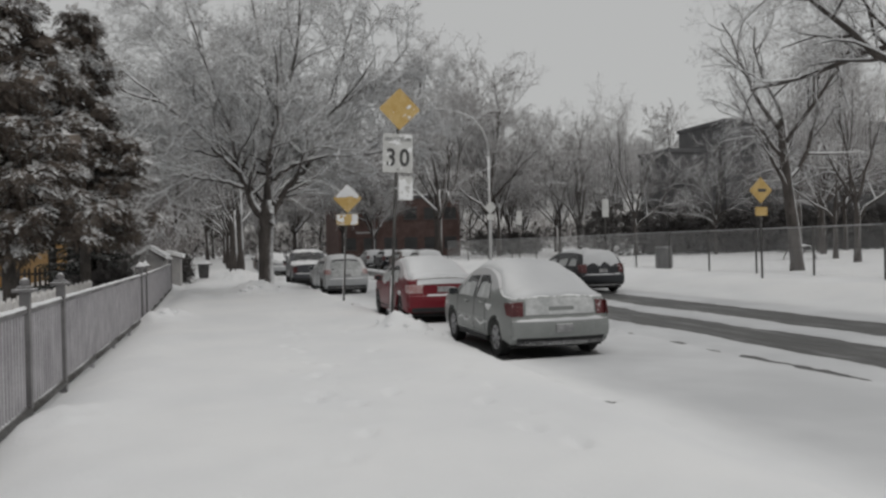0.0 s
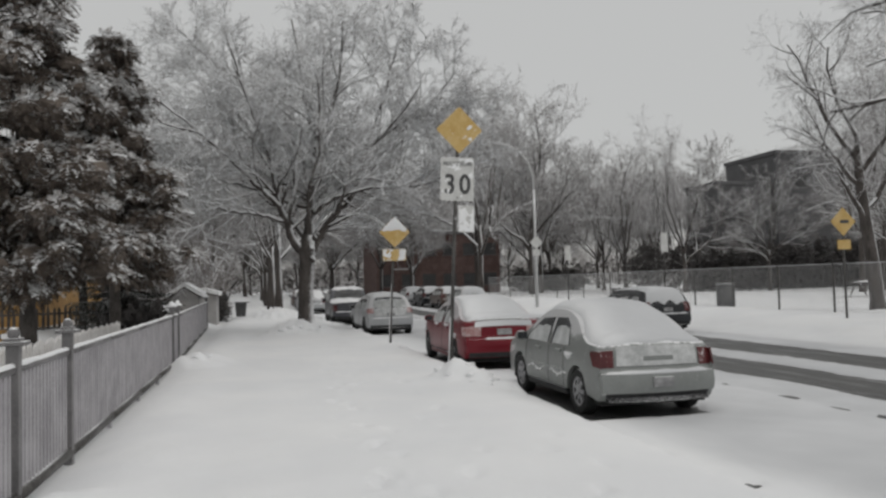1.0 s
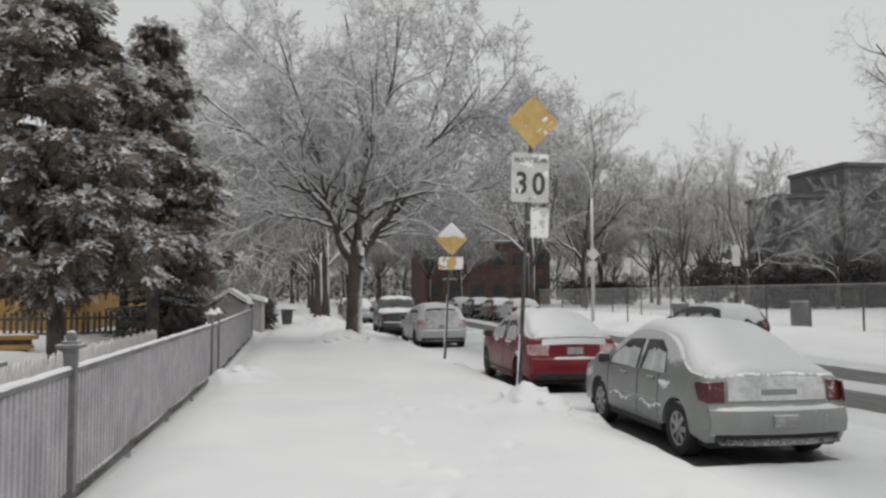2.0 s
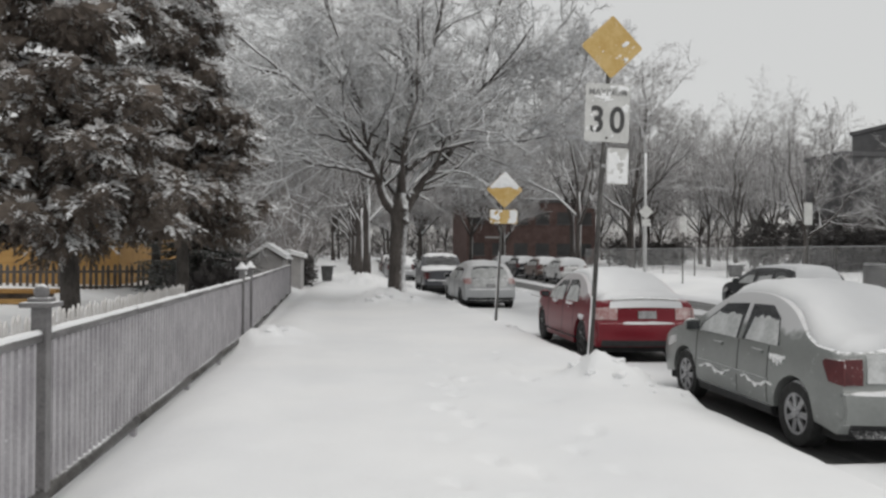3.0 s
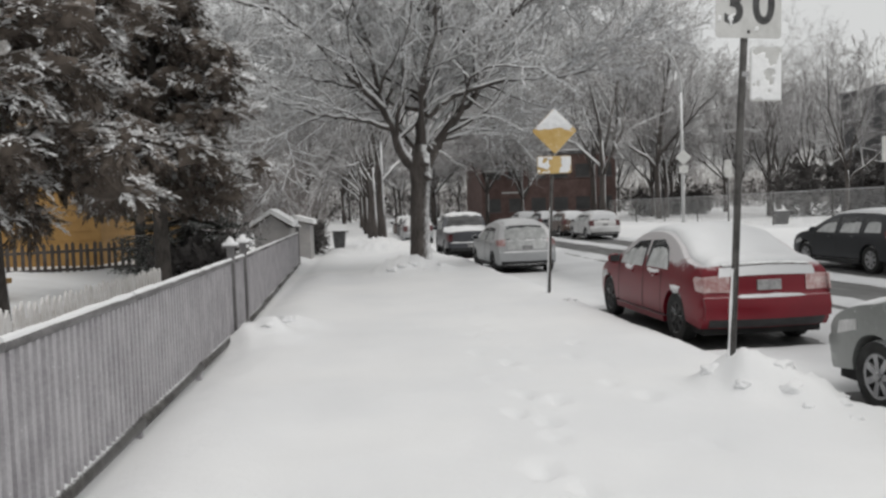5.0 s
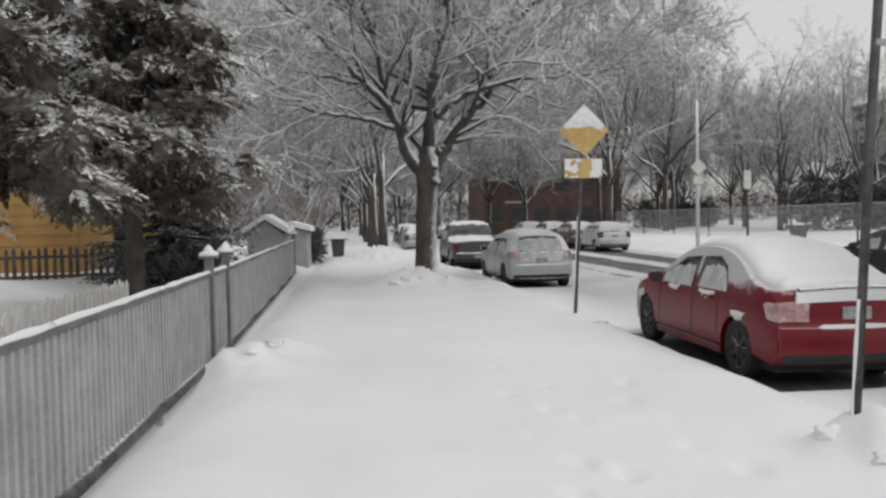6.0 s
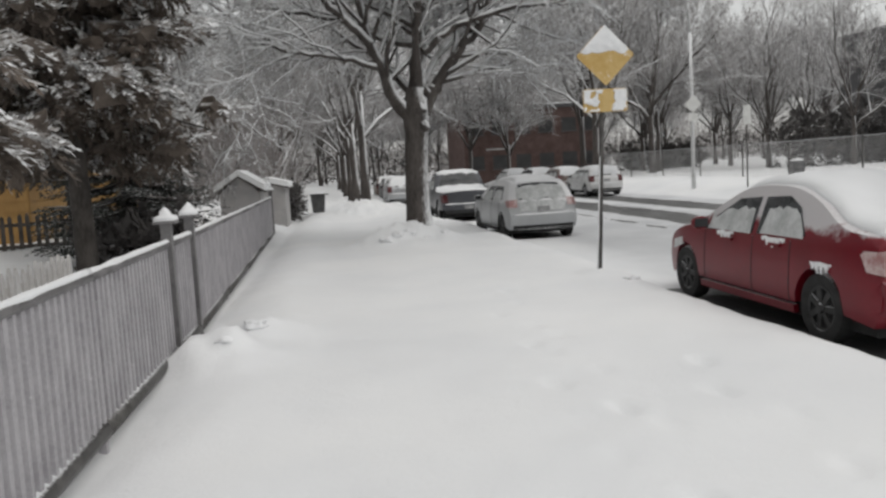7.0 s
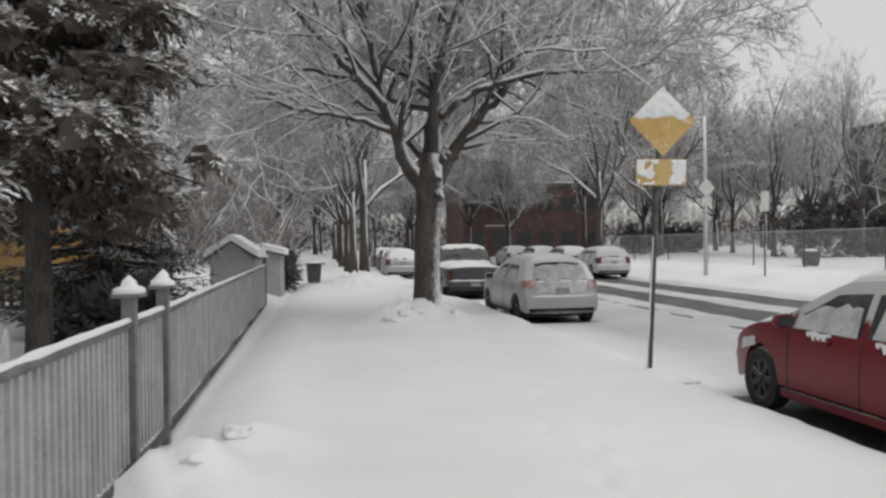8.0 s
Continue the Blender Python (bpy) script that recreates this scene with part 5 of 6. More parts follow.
FENCE_BEND = 17.1


def fence_x(y):
    return FENCE_X if y < FENCE_BEND else FENCE_X - 0.34 * (y - FENCE_BEND) / 13.9


post_me, cap_me = fence_post_mesh(), cap_mesh()
knob_me = pipe("finial", [(0, 0, 0), (0, 0, 0.02), (0, 0, 0.045), (0, 0, 0.07), (0, 0, 0.085)], [0.03, 0.042, 0.046, 0.036, 0.012], M_FENCE_DARK, 12)
GATE_POSTS = (5.65, 7.32, 16.04, 17.1, 30.9)
SLIM_POSTS = (1.2, 3.4, 9.4, 11.6, 13.8, 19.6, 22.4, 25.2, 28.0)
for i, y in enumerate(GATE_POSTS):
    x = fence_x(y)
    post = part("gate_post", post_me, steel_fence, "taller square post with a flat cap", at=(x, y, 0.12))
    part("cap", cap_me, post, at=(0, 0, 1.22))
    if y > 10:
        part("cap_snow", cap_snow_mesh(i), post, "pointed heap of snow", at=(0, 0, 1.256))
    else:
        part("finial", knob_me, post, "dark rounded finial blown clear of snow", at=(0, 0, 1.27))
slim_me = box_mesh("post", -0.026, 0.026, -0.026, 0.026, -0.4, 1.12, M_FENCE, 0.005)
for y in SLIM_POSTS:
    part("post", slim_me, steel_fence, at=(fence_x(y) - 0.01, y, 0.04))
ALL_POSTS = sorted((-1.0,) + GATE_POSTS + SLIM_POSTS)
for a, b in zip(ALL_POSTS[:-1], ALL_POSTS[1:]):
    rail_run(steel_fence, a, b, fence_x(a), fence_x(b))
picket_me = []
for k in range(4):
    bm = box(bmesh.new(), -0.017, 0.017, -0.021, 0.021, 0.19, 1.15)
    picket_me.append(bm_mesh("picket", bm, M_FENCE))
y, i = -0.9, 0
while y < 30.8:
    if all(abs(y - q) > 0.07 for q in ALL_POSTS):
        part("picket", picket_me[i % 4], steel_fence, at=pose(fence_x(y), y, 0.03, 0.0, 0.0, 4 * math.sin(i * 2.4)))
    y += 0.105
    i += 1

# ------------------------------------------------------------ yard fences


def picket_fence(name, label, p0, p1, height, gap, width, material, z0):
    ob = thing(name, label, "fence", (*p0, z0))
    d = Vector((p1[0] - p0[0], p1[1] - p0[1], 0))
    turn = math.degrees(math.atan2(d.y, d.x))
    n = int(d.length / gap)
    bm = bmesh.new()
    h = height
    vs = [(-width / 2, 0), (width / 2, 0), (width / 2, h - 0.06), (0, h), (-width / 2, h - 0.06)]
    f = [bm.verts.new((x, -0.01, z)) for x, z in vs]
    b = [bm.verts.new((x, 0.012, z)) for x, z in vs]
    bm.faces.new(f)
    bm.faces.new(b[::-1])
    for k in range(5):
        bm.faces.new((f[k], f[(k + 1) % 5], b[(k + 1) % 5], b[k]))
    me = bm_mesh("picket", bm, material)
    for i in range(n + 1):
        q = d * (i / n)
        part("picket", me, ob, at=pose(q.x, q.y, -0.03 + 0.02 * math.sin(i * 1.7), 0, 1.2 * math.sin(i * 3.1), turn))
    for z in (h * 0.3, h * 0.75):
        rail = box_mesh("rail", 0, d.length, 0.013, 0.05, z - 0.035, z + 0.035, material)
        part("rail", rail, ob, at=pose(0, 0, 0, 0, 0, turn))
    return ob


picket_fence("picket_fence", "white pointed picket fence half buried in yard snow", (-2.75, 4.0), (-2.75, 17.0), 0.80, 0.14, 0.075, M_PICKET, 0.30)
picket_fence("picket_fence", "dark weathered picket fence across the snowy yard", (-9.0, 24.2), (-3.6, 26.4), 0.95, 0.15, 0.08, M_DARKWOOD, 0.35)

# ------------------------------------------------------------ house and sheds in the yards


def gable_roof(w, d, rise, over, thick, material):
    bm = bmesh.new()
    prof = [(-w / 2 - over, 0), (0, rise), (w / 2 + over, 0), (w / 2 + over, thick), (0, rise + thick), (-w / 2 - over, thick)]
    a = [bm.verts.new((x, -d / 2 - over, z)) for x, z in prof]
    b = [bm.verts.new((x, d / 2 + over, z)) for x, z in prof]
    bm.faces.new(a[::-1])
    bm.faces.new(b)
    for k in range(6):
        bm.faces.new((a[k], a[(k + 1) % 6], b[(k + 1) % 6], b[k]))
    return bm_mesh("roof", bm, material)


def shed(name, label, at, w, d, h, rise, wall_material, siding=0.0):
    ob = thing(name, label, "house" if h > 2.2 else "shed", at)
    bm = box(bmesh.new(), -w / 2, w / 2, -d / 2, d / 2, -0.3, h)
    for y in (-d / 2, d / 2):
        vs = [bm.verts.new(q) for q in ((-w / 2, y, h), (w / 2, y, h), (0, y, h + rise))]
        bm.faces.new(vs)
    part("wall", bm_mesh("wall", bm, wall_material), ob)
    if siding:
        k, z = 0, 0.05
        long_me = box_mesh("siding_board", w / 2, w / 2 + 0.022, -d / 2, d / 2, 0, siding * 0.9, wall_material)
        front_me = box_mesh("siding_board", -w / 2, w / 2, -d / 2 - 0.022, -d / 2, 0, siding * 0.9, wall_material)
        while z < h - siding:
            part("siding_board", long_me, ob, at=(0, 0, z))
            part("siding_board", front_me, ob, at=(0, 0, z))
            z += siding
    part("roof", gable_roof(w, d, rise, 0.15, 0.05, M_DARKWOOD), ob, at=(0, 0, h - 0.02))
    part("roof_snow", gable_roof(w, d, rise, 0.13, 0.16, M_SNOW), ob, "thick snow on the roof", at=(0, 0, h + 0.034))
    return ob


house = shed("house", "ochre wooden house with a snowy roof behind the trees", (-9.6, 31.2, 0.5), 6.0, 9.0, 3.0, 1.6, M_OCHRE, 0.24)
shed("garden_shed", "small grey garden shed with a thick snowy roof", (-2.72, 31.7, 0.25), 1.05, 2.0, 1.10, 0.42, M_GREYWALL)
shed("garden_shed", "low pale garden shed with snow on its roof", (-2.3, 35.0, 0.25), 1.1, 2.0, 1.12, 0.18, M_GREYWALL)
steps = thing("porch_steps", "brown wooden porch steps edged with snow", "steps", (-6.2, 17.2, 0.3))
for k in range(4):
    part("tread", box_mesh("tread", -0.9, 0.9, k * 0.28, k * 0.28 + 0.32, k * 0.18, k * 0.18 + 0.08, M_OCHRE, 0.006), steps)
    part("riser", box_mesh("riser", -0.85, 0.85, k * 0.28 + 0.05, k * 0.28 + 0.08, k * 0.18 - 0.12, k * 0.18, M_DARKWOOD), steps)


def hedge(name, label, x0, x1, y0, y1, z0, h, count, seed, material):
    g = np.random.default_rng(seed)
    roots = np.stack((g.uniform(x0, x1, count), g.uniform(y0, y1, count), z0 + h * g.uniform(0.0, 1.0, count) ** 0.8), -1)
    roots[:, 2] += 0.25 * h * np.array([noise.noise(Vector((q[0] * 0.6, q[1] * 0.6, seed))) for q in roots]) * (roots[:, 2] - z0) / h
    dirs = g.normal(0, 0.7, (count, 3)) + np.array((0, -0.3, 0.4))
    me = foliage_mesh(name, roots, dirs, g.uniform(0.35, 0.7, count) * (1 if h < 2 else 1.9), "cedar", material, seed)
    return tagged(new(name, me), label, "hedge", kind="stuff")


hedge("yard_hedge", "brown leafless hedge beside the sidewalk, flecked with snow", -2.5, -1.75, 36.8, 41.0, 0.15, 1.05, 900, 5, M_HEDGE)
hedge("yard_shrub", "dark low shrub behind the steel fence", -3.6, -2.5, 20.6, 22.0, 0.2, 0.8, 500, 8, M_HEDGE)
hedge("field_hedge", "dark bare hedge row behind the playing field", 30.0, 74.0, 58.5, 61.5, 0.3, 3.6, 4000, 6, M_HEDGE)
hedge("far_scrub", "dark leafless scrub far off at the street's end", -70.0, 120.0, 138.0, 146.0, 0.2, 4.5, 5000, 13, M_HEDGE)
hedge("field_hedge", "low dark scrub beside the school wall", 28.0, 36.0, 84.0, 87.0, 0.3, 2.2, 900, 9, M_HEDGE)


def far_building(name, label, x0, x1, y0, y1, h, material, storeys, bays, roof_snow=True):
    ob = thing(name, label, "building", (x0, y0, 0.3))
    w, d = x1 - x0, y1 - y0
    part("wall", box_mesh("wall", 0, w, 0, d, -0.5, h, material), ob)
    part("parapet", box_mesh("parapet", -0.15, w + 0.15, -0.15, d + 0.15, h, h + 0.35, M_CONCRETE), ob)
    if roof_snow:
        part("roof_snow", box_mesh("roof_snow", -0.1, w + 0.1, -0.1, d + 0.1, h + 0.354, h + 0.5, M_SNOW), ob)
    me = box_mesh("window", 0, 1.5, -0.03, 0.0, 0, 1.3, M_WINDOW)
    sill = box_mesh("sill", -0.1, 1.6, -0.10, 0.0, -0.12, -0.02, M_CONCRETE)
    for s_ in range(storeys):
        for b in range(bays):
            at = ((b + 0.5) * w / bays - 0.75, -0.004, 1.1 + s_ * h / storeys)
            win = part("window", me, ob, at=at)
            part("sill", sill, win)
    return ob


far_building("school_building", "red-brown brick school with a snowy flat roof", 12.6, 27.0, 88.0, 100.0, 6.9, M_BRICK, 2, 6)
far_building("apartment_building", "large dark grey building beyond the playing field", 46.0, 84.0, 63.0, 71.0, 12.4, M_CONCRETE, 3, 8, False)
far_building("apartment_building", "long grey lower wing beyond the playing field", 40.3, 45.8, 63.6, 69.0, 9.6, M_CONCRETE, 2, 3, False)

# ------------------------------------------------------------ wire fence by the field
wire_fence = thing("wire_fence", "tall chain-link fence with steel posts along the snowy field", "fence")
FIELD_POSTS = [(18.9, float(yy)) for yy in np.arange(10.6, 33.0, 2.95)] + [(19.3, 36.4), (19.9, 42.3), (20.2, 47.0), (20.3, 52.0), (20.2, 57.0), (20.0, 62.0), (19.6, 67.0)]
post2 = pipe("post", [(0, 0, -0.4), (0, 0, 1.72)], 0.036, M_POLE, 8)
for x, yy in FIELD_POSTS:
    part("post", post2, wire_fence, at=(x, float(yy), 0.35))
for (xa, ya), (xb, yb) in zip(FIELD_POSTS[:-1], FIELD_POSTS[1:]):
    part("top_rail", pipe("top_rail", [(xa, ya, 2.02), (xb, yb, 2.02)], 0.022, M_GALV, 6), wire_fence)
    L, tb = math.hypot(xb - xa, yb - ya), []
    u = np.array((xb - xa, yb - ya, 0)) / L
    for k in range(int((L + 1.6) / 0.12)):
        for sgn in (1, -1):
            s0 = k * 0.12 - 1.6
            lo, hi = (max(0, s0), min(L, s0 + 1.6))
            if hi - lo < 0.02:
                continue
            za, zb = (lo - s0, hi - s0) if sgn > 0 else (1.6 - (lo - s0), 1.6 - (hi - s0))
            a = np.array((xa, ya, 0.4)) + u * lo + np.array((0, 0, za))
            b = np.array((xa, ya, 0.4)) + u * hi + np.array((0, 0, zb))
            tb.append(([a, (a + b) / 2, b], [0.0034] * 3, 3))
    part("chain_link", tubes_mesh("chain_link", tb, M_WIRE, False), wire_fence)

# ------------------------------------------------------------ signs


def text_mesh(body, size, material, depth=0.002):
    cu = bpy.data.curves.new("lettering", "FONT")
    cu.body, cu.size, cu.extrude, cu.align_x, cu.align_y, cu.offset = body, size, depth, "CENTER", "CENTER", size * 0.022
    tmp = bpy.data.objects.new("lettering", cu)
    me = bpy.data.meshes.new_from_object(tmp)
    bpy.data.objects.remove(tmp)
    me.materials.append(material)
    return me


def plate_outline(w, h, r, material, name, thick=0.004):
    bm = bmesh.new()
    pts = []
    for cx, cz, a0 in ((w / 2 - r, h / 2 - r, 0), (-w / 2 + r, h / 2 - r, 90), (-w / 2 + r, -h / 2 + r, 180), (w / 2 - r, -h / 2 + r, 270)):
        for k in range(5):
            a = radians(a0 + 22.5 * k)
            pts.append((cx + r * math.cos(a), cz + r * math.sin(a)))
    f = [bm.verts.new((x, -thick, z)) for x, z in pts]
    b = [bm.verts.new((x, 0, z)) for x, z in pts]
    bm.faces.new(f)
    bm.faces.new(b[::-1])
    n = len(pts)
    for k in range(n):
        bm.faces.new((f[k], f[(k + 1) % n], b[(k + 1) % n], b[k]))
    return bm_mesh(name, bm, material)


def stuck_snow(name, inside, w, h, step, thick, seed, y=-0.005):
    """Wind-driven snow that clings to a plate's face wherever inside(x, z) is positive."""
    nx, nz = int(w / step), int(h / step)
    vs, fs, idx = [], [], {}
    for i in range(nx + 1):
        for k in range(nz + 1):
            x, z = -w / 2 + w * i / nx, -h / 2 + h * k / nz
            v = inside(x, z)
            if v > 0:
                idx[i, k] = len(vs)
                vs.append((x, y - thick * min(1, v * 14) * (0.75 + 0.5 * noise.noise(Vector((x * 12, z * 12, seed)))), z))
    for i in range(nx):
        for k in range(nz):
            q = [idx.get(c) for c in ((i, k), (i + 1, k), (i + 1, k + 1), (i, k + 1))]
            if None not in q:
                fs.append(q)
    me = mesh_from(name, vs, fs, M_SNOW, True)
    bm = bmesh.new()
    bm.from_mesh(me)
    rim = [e for e in bm.edges if e.is_boundary]
    ext = bmesh.ops.extrude_edge_only(bm, edges=rim)
    for v in ext["geom"]:
        if isinstance(v, bmesh.types.BMVert):
            v.co.y = y + 0.004
    return bm_mesh(name, bm, M_SNOW, True)


def sign_pole(parent, h, lean, r=0.03, snowy=0.5):
    part("post", pipe("post", [(0, 0, -0.4), (lean * 0.5, 0, h * 0.5), (lean, 0, h)], r, M_POLE, 10), parent)
    pts = [(-r * 0.6 + lean * t, -r * 0.4, h * t) for t in np.linspace(0.03, snowy, 16)]
    part("post_snow", tubes_mesh("post_snow", [(pts, [0.010 + 0.007 * noise.noise(Vector((q[2] * 4, 1, 0))) for q in pts], 6)], M_SNOW), parent, "snow blown onto the post")


def diamond(parent, side, at, material, name="warning_plate"):
    return part(name, plate_outline(side, side, 0.03, material, name), parent, "yellow diamond warning plate", at=at)


# speed limit post
limit = thing("speed_sign", "white speed limit sign under a yellow diamond on a leaning post", "road sign", (3.16, 11.93, 0.22))
sign_pole(limit, 4.25, 0.27, 0.03, 0.22)
tilt = 3.5
plate = part("speed_plate", plate_outline(0.57, 0.725, 0.03, M_WHITESIGN, "speed_plate"), limit, "white plate with black numerals", at=pose(0.21, -0.036, 3.21, 0, tilt * 0.5, 0))
for digit, dx in (("3", -0.128), ("0", 0.128)):
    part("numeral", text_mesh(digit, 0.40, M_BLACK), plate, at=pose(dx, -0.007, -0.10, 90, 0, 0) @ Matrix.Diagonal((0.98, 1.12, 1, 1)))
part("word", text_mesh("MAXIMUM", 0.105, M_WORD), plate, at=pose(0, -0.007, 0.255, 90, 0, 0))
tagged(part("face_snow", stuck_snow("face_snow", lambda x, z: -0.02 + 0.3 * noise.fractal(Vector((x * 7, z * 7, 2.2)), 0.7, 2, 4) + 0.32 * (z - 0.31), 0.53, 0.68, 0.012, 0.010, 1.0), plate, "snow clinging to the plate"), kind="stuff")
part("plate_bolt", pipe("plate_bolt", [(0, -0.012, -0.31), (0, 0.0, -0.31)], 0.014, M_POLE, 8), plate)
for zz in (-0.2, 0.25):
    part("clamp", box_mesh("clamp", -0.05, 0.05, 0.001, 0.03, zz - 0.02, zz + 0.02, M_GALV), plate)
lower = part("lower_plate", plate_outline(0.28, 0.45, 0.025, M_WHITESIGN, "lower_plate"), limit, "small white plate frosted over", at=pose(0.345, -0.036, 2.55, 0, tilt * 0.4, 0))
tagged(part("face_snow", stuck_snow("face_snow", lambda x, z: 0.10 + 0.3 * noise.fractal(Vector((x * 8, z * 8, 7.2)), 0.7, 2, 3), 0.26, 0.43, 0.012, 0.010, 3.0), lower, "frozen snow over the plate"), kind="stuff")
part("clamp", box_mesh("clamp", -0.20, 0.05, 0.001, 0.02, -0.02, 0.02, M_GALV), lower)
dia = diamond(limit, 0.56, pose(0.265, -0.036, 4.03, 0, 45 + tilt * 0.4, 0), M_YELLOW)
tagged(part("face_snow", stuck_snow("face_snow", lambda x, z: -0.19 + 0.45 * noise.fractal(Vector((x * 6, z * 6, 4.0)), 0.7, 2, 4) + 0.2 * (z - x), 0.52, 0.52, 0.012, 0.012, 5.0), dia, "patches of snow on the diamond"), kind="stuff")

# warning post with the half-buried diamond
warn = thing("warning_sign", "yellow diamond warning sign half covered in snow on a thin post", "road sign", (3.285, 19.12, 0.12))
sign_pole(warn, 3.2, 0.20)
dia = diamond(warn, 0.56, pose(0.19, -0.036, 2.91, 0, 45, 0), M_YELLOW)
R2 = math.sqrt(0.5)
tagged(part("face_snow", stuck_snow("face_snow", lambda x, z: (z - x) * R2 - 0.02 + 0.05 * noise.noise(Vector((x * 9, z * 9, 1))) + 0.06 * abs(x + z) - 0.03, 0.55, 0.55, 0.012, 0.02, 6.0), dia, "snow covering the upper half"), kind="stuff")
tab = part("tab_plate", plate_outline(0.60, 0.30, 0.03, M_YELLOW, "tab_plate"), warn, "yellow tab plate nearly hidden by snow", at=pose(0.17, -0.036, 2.33, 0, 0, 0))
tagged(part("face_snow", stuck_snow("face_snow", lambda x, z: 0.10 - 0.5 * math.exp(-((x + 0.02) / 0.06) ** 2) * (z > -0.3) * (1 if z < 0.08 else 0.2) + 0.28 * noise.fractal(Vector((x * 7, z * 7, 9)), 0.7, 2, 3), 0.58, 0.28, 0.012, 0.022, 8.0), tab, "lumps of snow on the tab plate"), kind="stuff")

# far warning sign by the field
far_sign = thing("warning_sign", "yellow diamond warning sign on a dark post beside the wire fence", "road sign", (16.73, 19.2, 0.36))
part("post", pipe("post", [(0, 0, -0.4), (-0.03, 0, 3.3)], 0.035, M_POLE, 8), far_sign)
dia = diamond(far_sign, 0.60, pose(-0.03, -0.04, 2.85, 0, 45, 0), M_YELLOW)
part("symbol", plate_outline(0.30, 0.10, 0.04, M_BLACK, "symbol"), dia, "black hump symbol", at=pose(0.03, -0.006, 0.03, 0, -45, 0))
part("tab_plate", plate_outline(0.45, 0.28, 0.03, M_YELLOW, "tab_plate"), far_sign, at=pose(-0.02, -0.04, 2.18, 0, 0, 0))

# two parking signs on posts over the road
for x, yy, h, ww in ((15.5, 27.6, 3.1, 0.30), (15.6, 38.0, 3.1, 0.32)):
    ps = thing("parking_sign", "small frosted parking sign on a steel post", "road sign", (x, yy, 0.36), "parking signs")
    part("post", pipe("post", [(0, 0, -0.4), (0, 0, h)], 0.03, M_POLE, 8), ps)
    part("sign_plate", plate_outline(ww, 0.75, 0.03, M_WHITESIGN, "sign_plate"), ps, at=(0, -0.036, h - 0.38))

# ------------------------------------------------------------ street lamp
lamp = thing("street_lamp", "tall grey street lamp with a curved arm", "street lamp", (15.33, 42.15, 0.3))
shaft = [(0, 0, -0.4), (0, 0, 3), (0, 0, 6.6)]
arm = [(0, 0, 6.6), (-0.05, 0, 7.4), (-0.35, 0, 8.2), (-0.95, 0, 8.85), (-1.7, 0, 9.15), (-2.5, 0, 9.25)]
part("mast", pipe("mast", shaft, [0.095, 0.08, 0.06], M_LAMPPOST, 14), lamp)
part("arm", pipe("arm", arm, [0.06, 0.058, 0.056, 0.054, 0.052, 0.05], M_LAMPPOST, 12), lamp)
bm = bmesh.new()
bmesh.ops.create_icosphere(bm, subdivisions=3, radius=1)
for v in bm.verts:
    v.co = (v.co.x * 0.38, v.co.y * 0.16, v.co.z * (0.10 if v.co.z > 0 else 0.06))
part("lamp_head", bm_mesh("lamp_head", bm, M_GALV, True), lamp, at=(-2.8, 0, 9.25))
part("diamond_plate", plate_outline(0.55, 0.55, 0.03, M_WHITESIGN, "diamond_plate"), lamp, "snow-whitened diamond plate", at=pose(0, -0.13, 3.55, 0, 45, 0))
part("small_plate", plate_outline(0.45, 0.35, 0.03, M_WHITESIGN, "small_plate"), lamp, at=(0.0, -0.13, 2.98))

# far crossroad sign post with arms
cross = thing("street_name_post", "thin post with snow-edged street name blades", "road sign", (15.3, 80.0, snow_z(15.3, 80.0)))
part("post", pipe("post", [(0, 0, -0.3), (0, 0, 5.2)], 0.04, M_GALV, 8), cross)
for zz, w in ((2.9, 2.0), (5.0, 3.6)):
    part("name_blade", box_mesh("name_blade", -w, 0, -0.02, 0.02, zz, zz + 0.13, M_WHITESIGN, 0.004), cross)

# ------------------------------------------------------------ bins and bench


def wheelie_bin(name, label, at, w, d, h, material, lid=True):
    ob = thing(name, label, "bin", at)
    bm = bmesh.new()
    rings = []
    for z, k in ((0.0, 0.78), (0.05, 0.82), (h * 0.9, 1.0), (h, 1.0)):
        rings.append([bm.verts.new((sx * w / 2 * k, sy * d / 2 * k, z)) for sx, sy in ((-1, -1), (1, -1), (1, 1), (-1, 1))])
    bm.faces.new(rings[0][::-1])
    bm.faces.new(rings[-1])
    for a, b in zip(rings[:-1], rings[1:]):
        for k in range(4):
            bm.faces.new((a[k], a[(k + 1) % 4], b[(k + 1) % 4], b[k]))
    bmesh.ops.bevel(bm, geom=bm.edges[:], offset=0.02, segments=2, affect="EDGES")
    part("tub", bm_mesh("tub", bm, material), ob)
    if lid:
        part("lid", box_mesh("lid", -w * 0.56, w * 0.75, -d * 0.56, d * 0.56, h, h + 0.06, material, 0.02), ob)
        part("lid_snow", lumps("lid_snow", w * 0.05, 0, h + 0.075, w * 0.6, d * 0.55, 0.10, M_SNOW, 3), ob, "snow on the lid")
    return ob


wheelie_bin("wheelie_bin", "dark wheeled rubbish bin standing in sidewalk snow", (-0.93, 40.6, snow_z(-0.93, 40.6)), 0.55, 0.6, 0.68, M_BIN)
wheelie_bin("litter_bin", "black litter bin in the snow by the fence", (20.9, 43.4, snow_z(20.9, 43.4)), 0.62, 0.6, 0.62, M_TRIM)
barrel = thing("litter_barrel", "grey litter barrel in the snow behind the fence", "bin", (19.75, 30.2, snow_z(19.75, 30.2)))
part("drum", pipe("drum", [(0, 0, 0), (0, 0, 0.04), (0, 0, 0.5), (0, 0, 0.95)], [0.34, 0.38, 0.39, 0.37], M_BIN, 20), barrel)
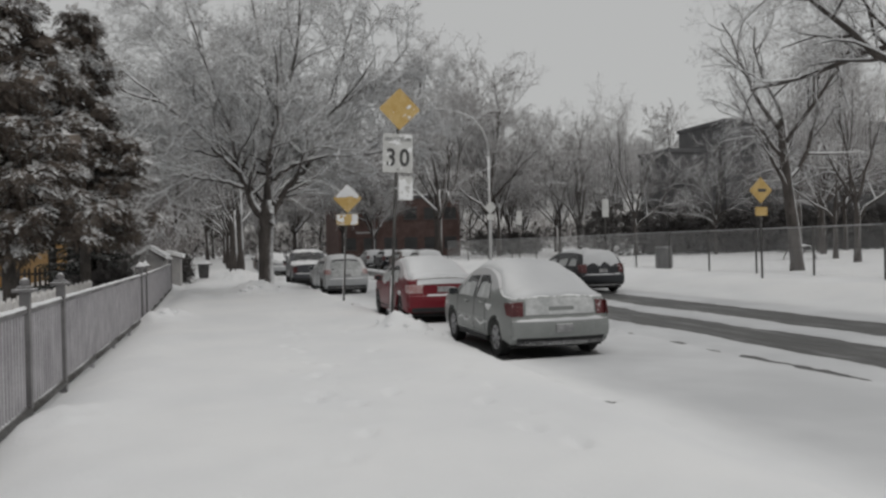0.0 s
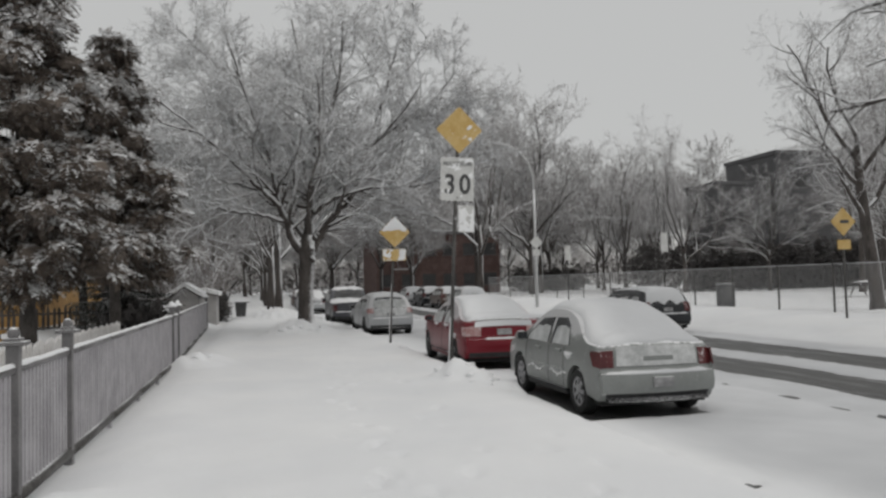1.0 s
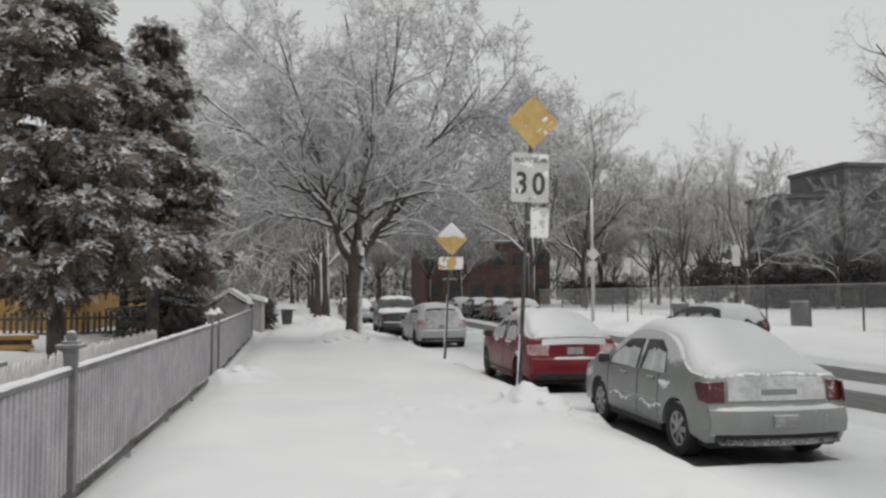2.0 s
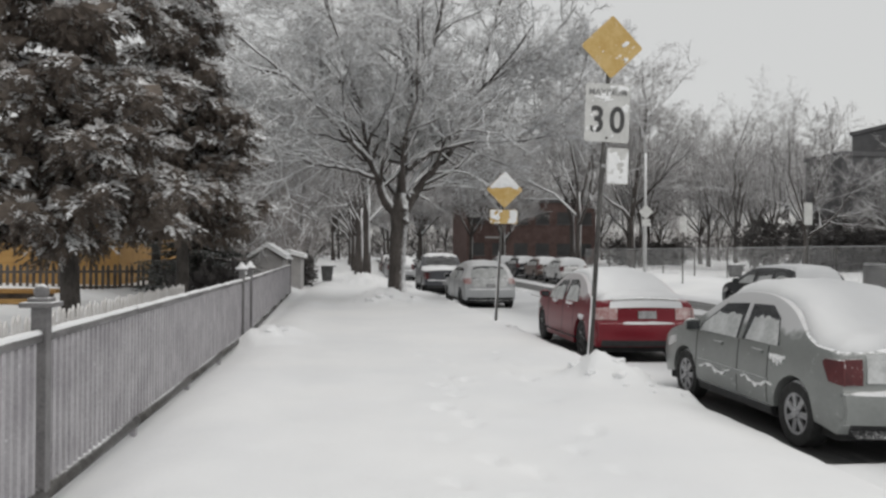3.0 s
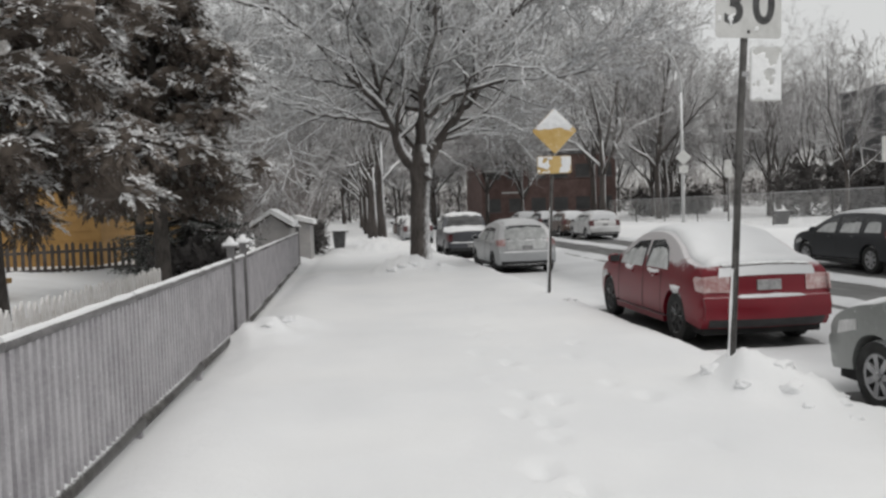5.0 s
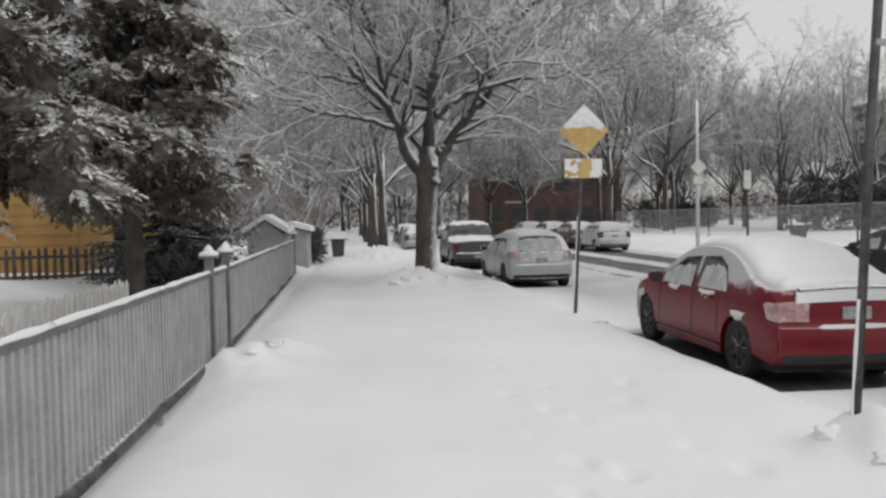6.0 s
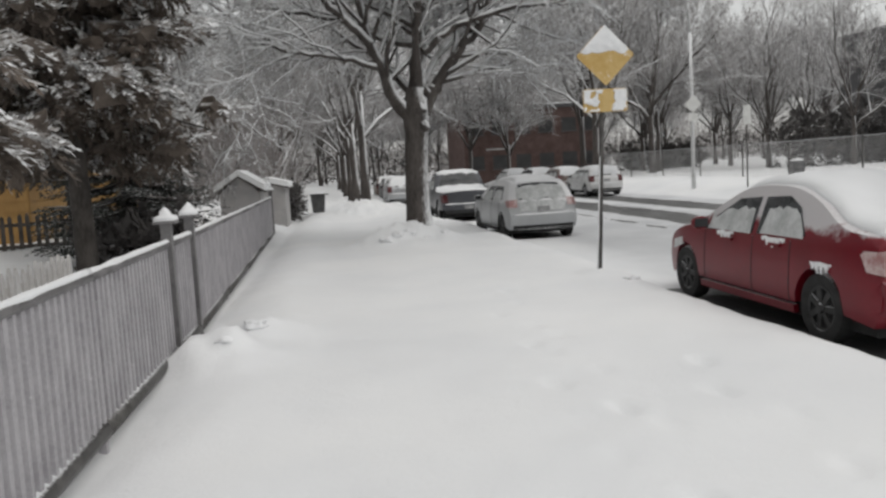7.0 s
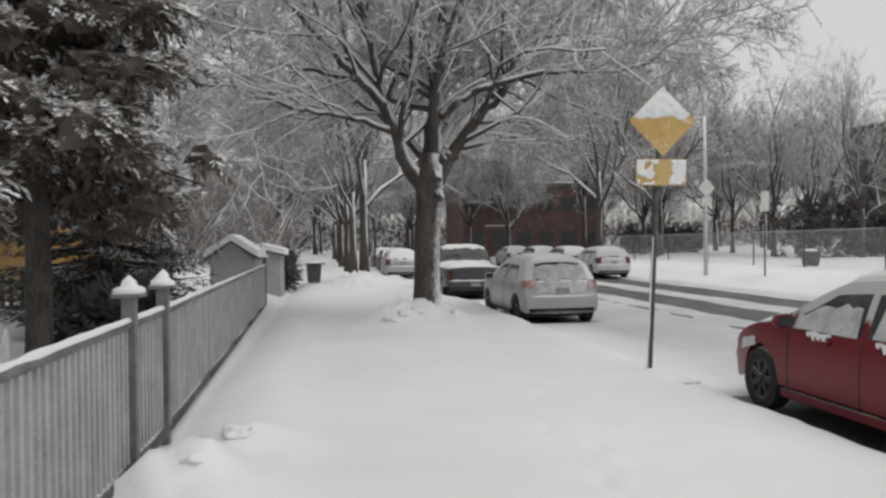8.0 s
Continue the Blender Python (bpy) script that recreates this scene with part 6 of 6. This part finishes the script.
part("drum_rim", pipe("drum_rim", [(0, 0, 0.95), (0, 0, 1.0)], [0.39, 0.39], M_GALV, 20), barrel)
bench = thing("picnic_table", "snow-laden picnic table on the playing field", "table", (31.5, 35.5, snow_z(31.5, 35.5)))
for k in range(4):
    part("plank", box_mesh("plank", -0.9, 0.9, -0.36 + k * 0.18, -0.20 + k * 0.18, 0.72, 0.76, M_DARKWOOD), bench)
for sx in (-0.6, 0.6):
    for sy in (-1, 1):
        part("leg", pipe("leg", [(sx, sy * 0.62, 0), (sx, sy * 0.15, 0.73)], 0.035, M_DARKWOOD, 6), bench)
for sy in (-0.7, 0.7):
    part("seat_plank", box_mesh("seat_plank", -0.9, 0.9, sy - 0.13, sy + 0.13, 0.42, 0.46, M_DARKWOOD), bench)
part("table_snow", lumps("table_snow", 0, 0, 0.78, 0.92, 0.38, 0.10, M_SNOW, 4), bench)

# ------------------------------------------------------------ clods of shovelled snow
clod_rng = random.Random(9)
CLOD_SPOTS = ((3.4, 11.5, 0.08), (3.7, 11.45, 0.07), (3.95, 10.9, 0.06), (3.3, 10.95, 0.04), (0.75, 24.6, 0.14), (1.25, 24.95, 0.16), (3.62, 18.6, 0.05), (3.05, 11.45, 0.07), (3.35, 11.25, 0.09), (3.6, 11.0, 0.06), (3.75, 11.3, 0.07), (3.5, 10.7, 0.05), (3.85, 10.6, 0.06), (3.0, 11.9, 0.09), (-0.95, 16.4, 0.10), (-0.75, 16.9, 0.07), (-1.1, 15.5, 0.09),
              (3.45, 18.45, 0.06), (1.0, 24.7, 0.12), (1.6, 24.9, 0.10), (0.6, 25.2, 0.08), (2.0, 25.1, 0.09))
for cx, cy, cr in CLOD_SPOTS:
    bm = bmesh.new()
    bmesh.ops.create_icosphere(bm, subdivisions=3, radius=cr)
    off = Vector((cx, cy, 0))
    for v in bm.verts:
        v.co *= 1 + 0.55 * noise.noise(v.co * (0.9 / cr) * 1.6 + off) + 0.2 * noise.noise(v.co * 30 + off)
        v.co.z *= 0.55
    clod = tagged(new("snow_clod", bm_mesh("snow_clod", bm, M_SNOW, True)), "rough clod of shovelled snow lying on the sidewalk", "snow", "snow clods")
    clod.matrix_basis = pose(cx, cy, snow_z(cx, cy) + cr * 0.12, 0, 0, clod_rng.uniform(0, 360))
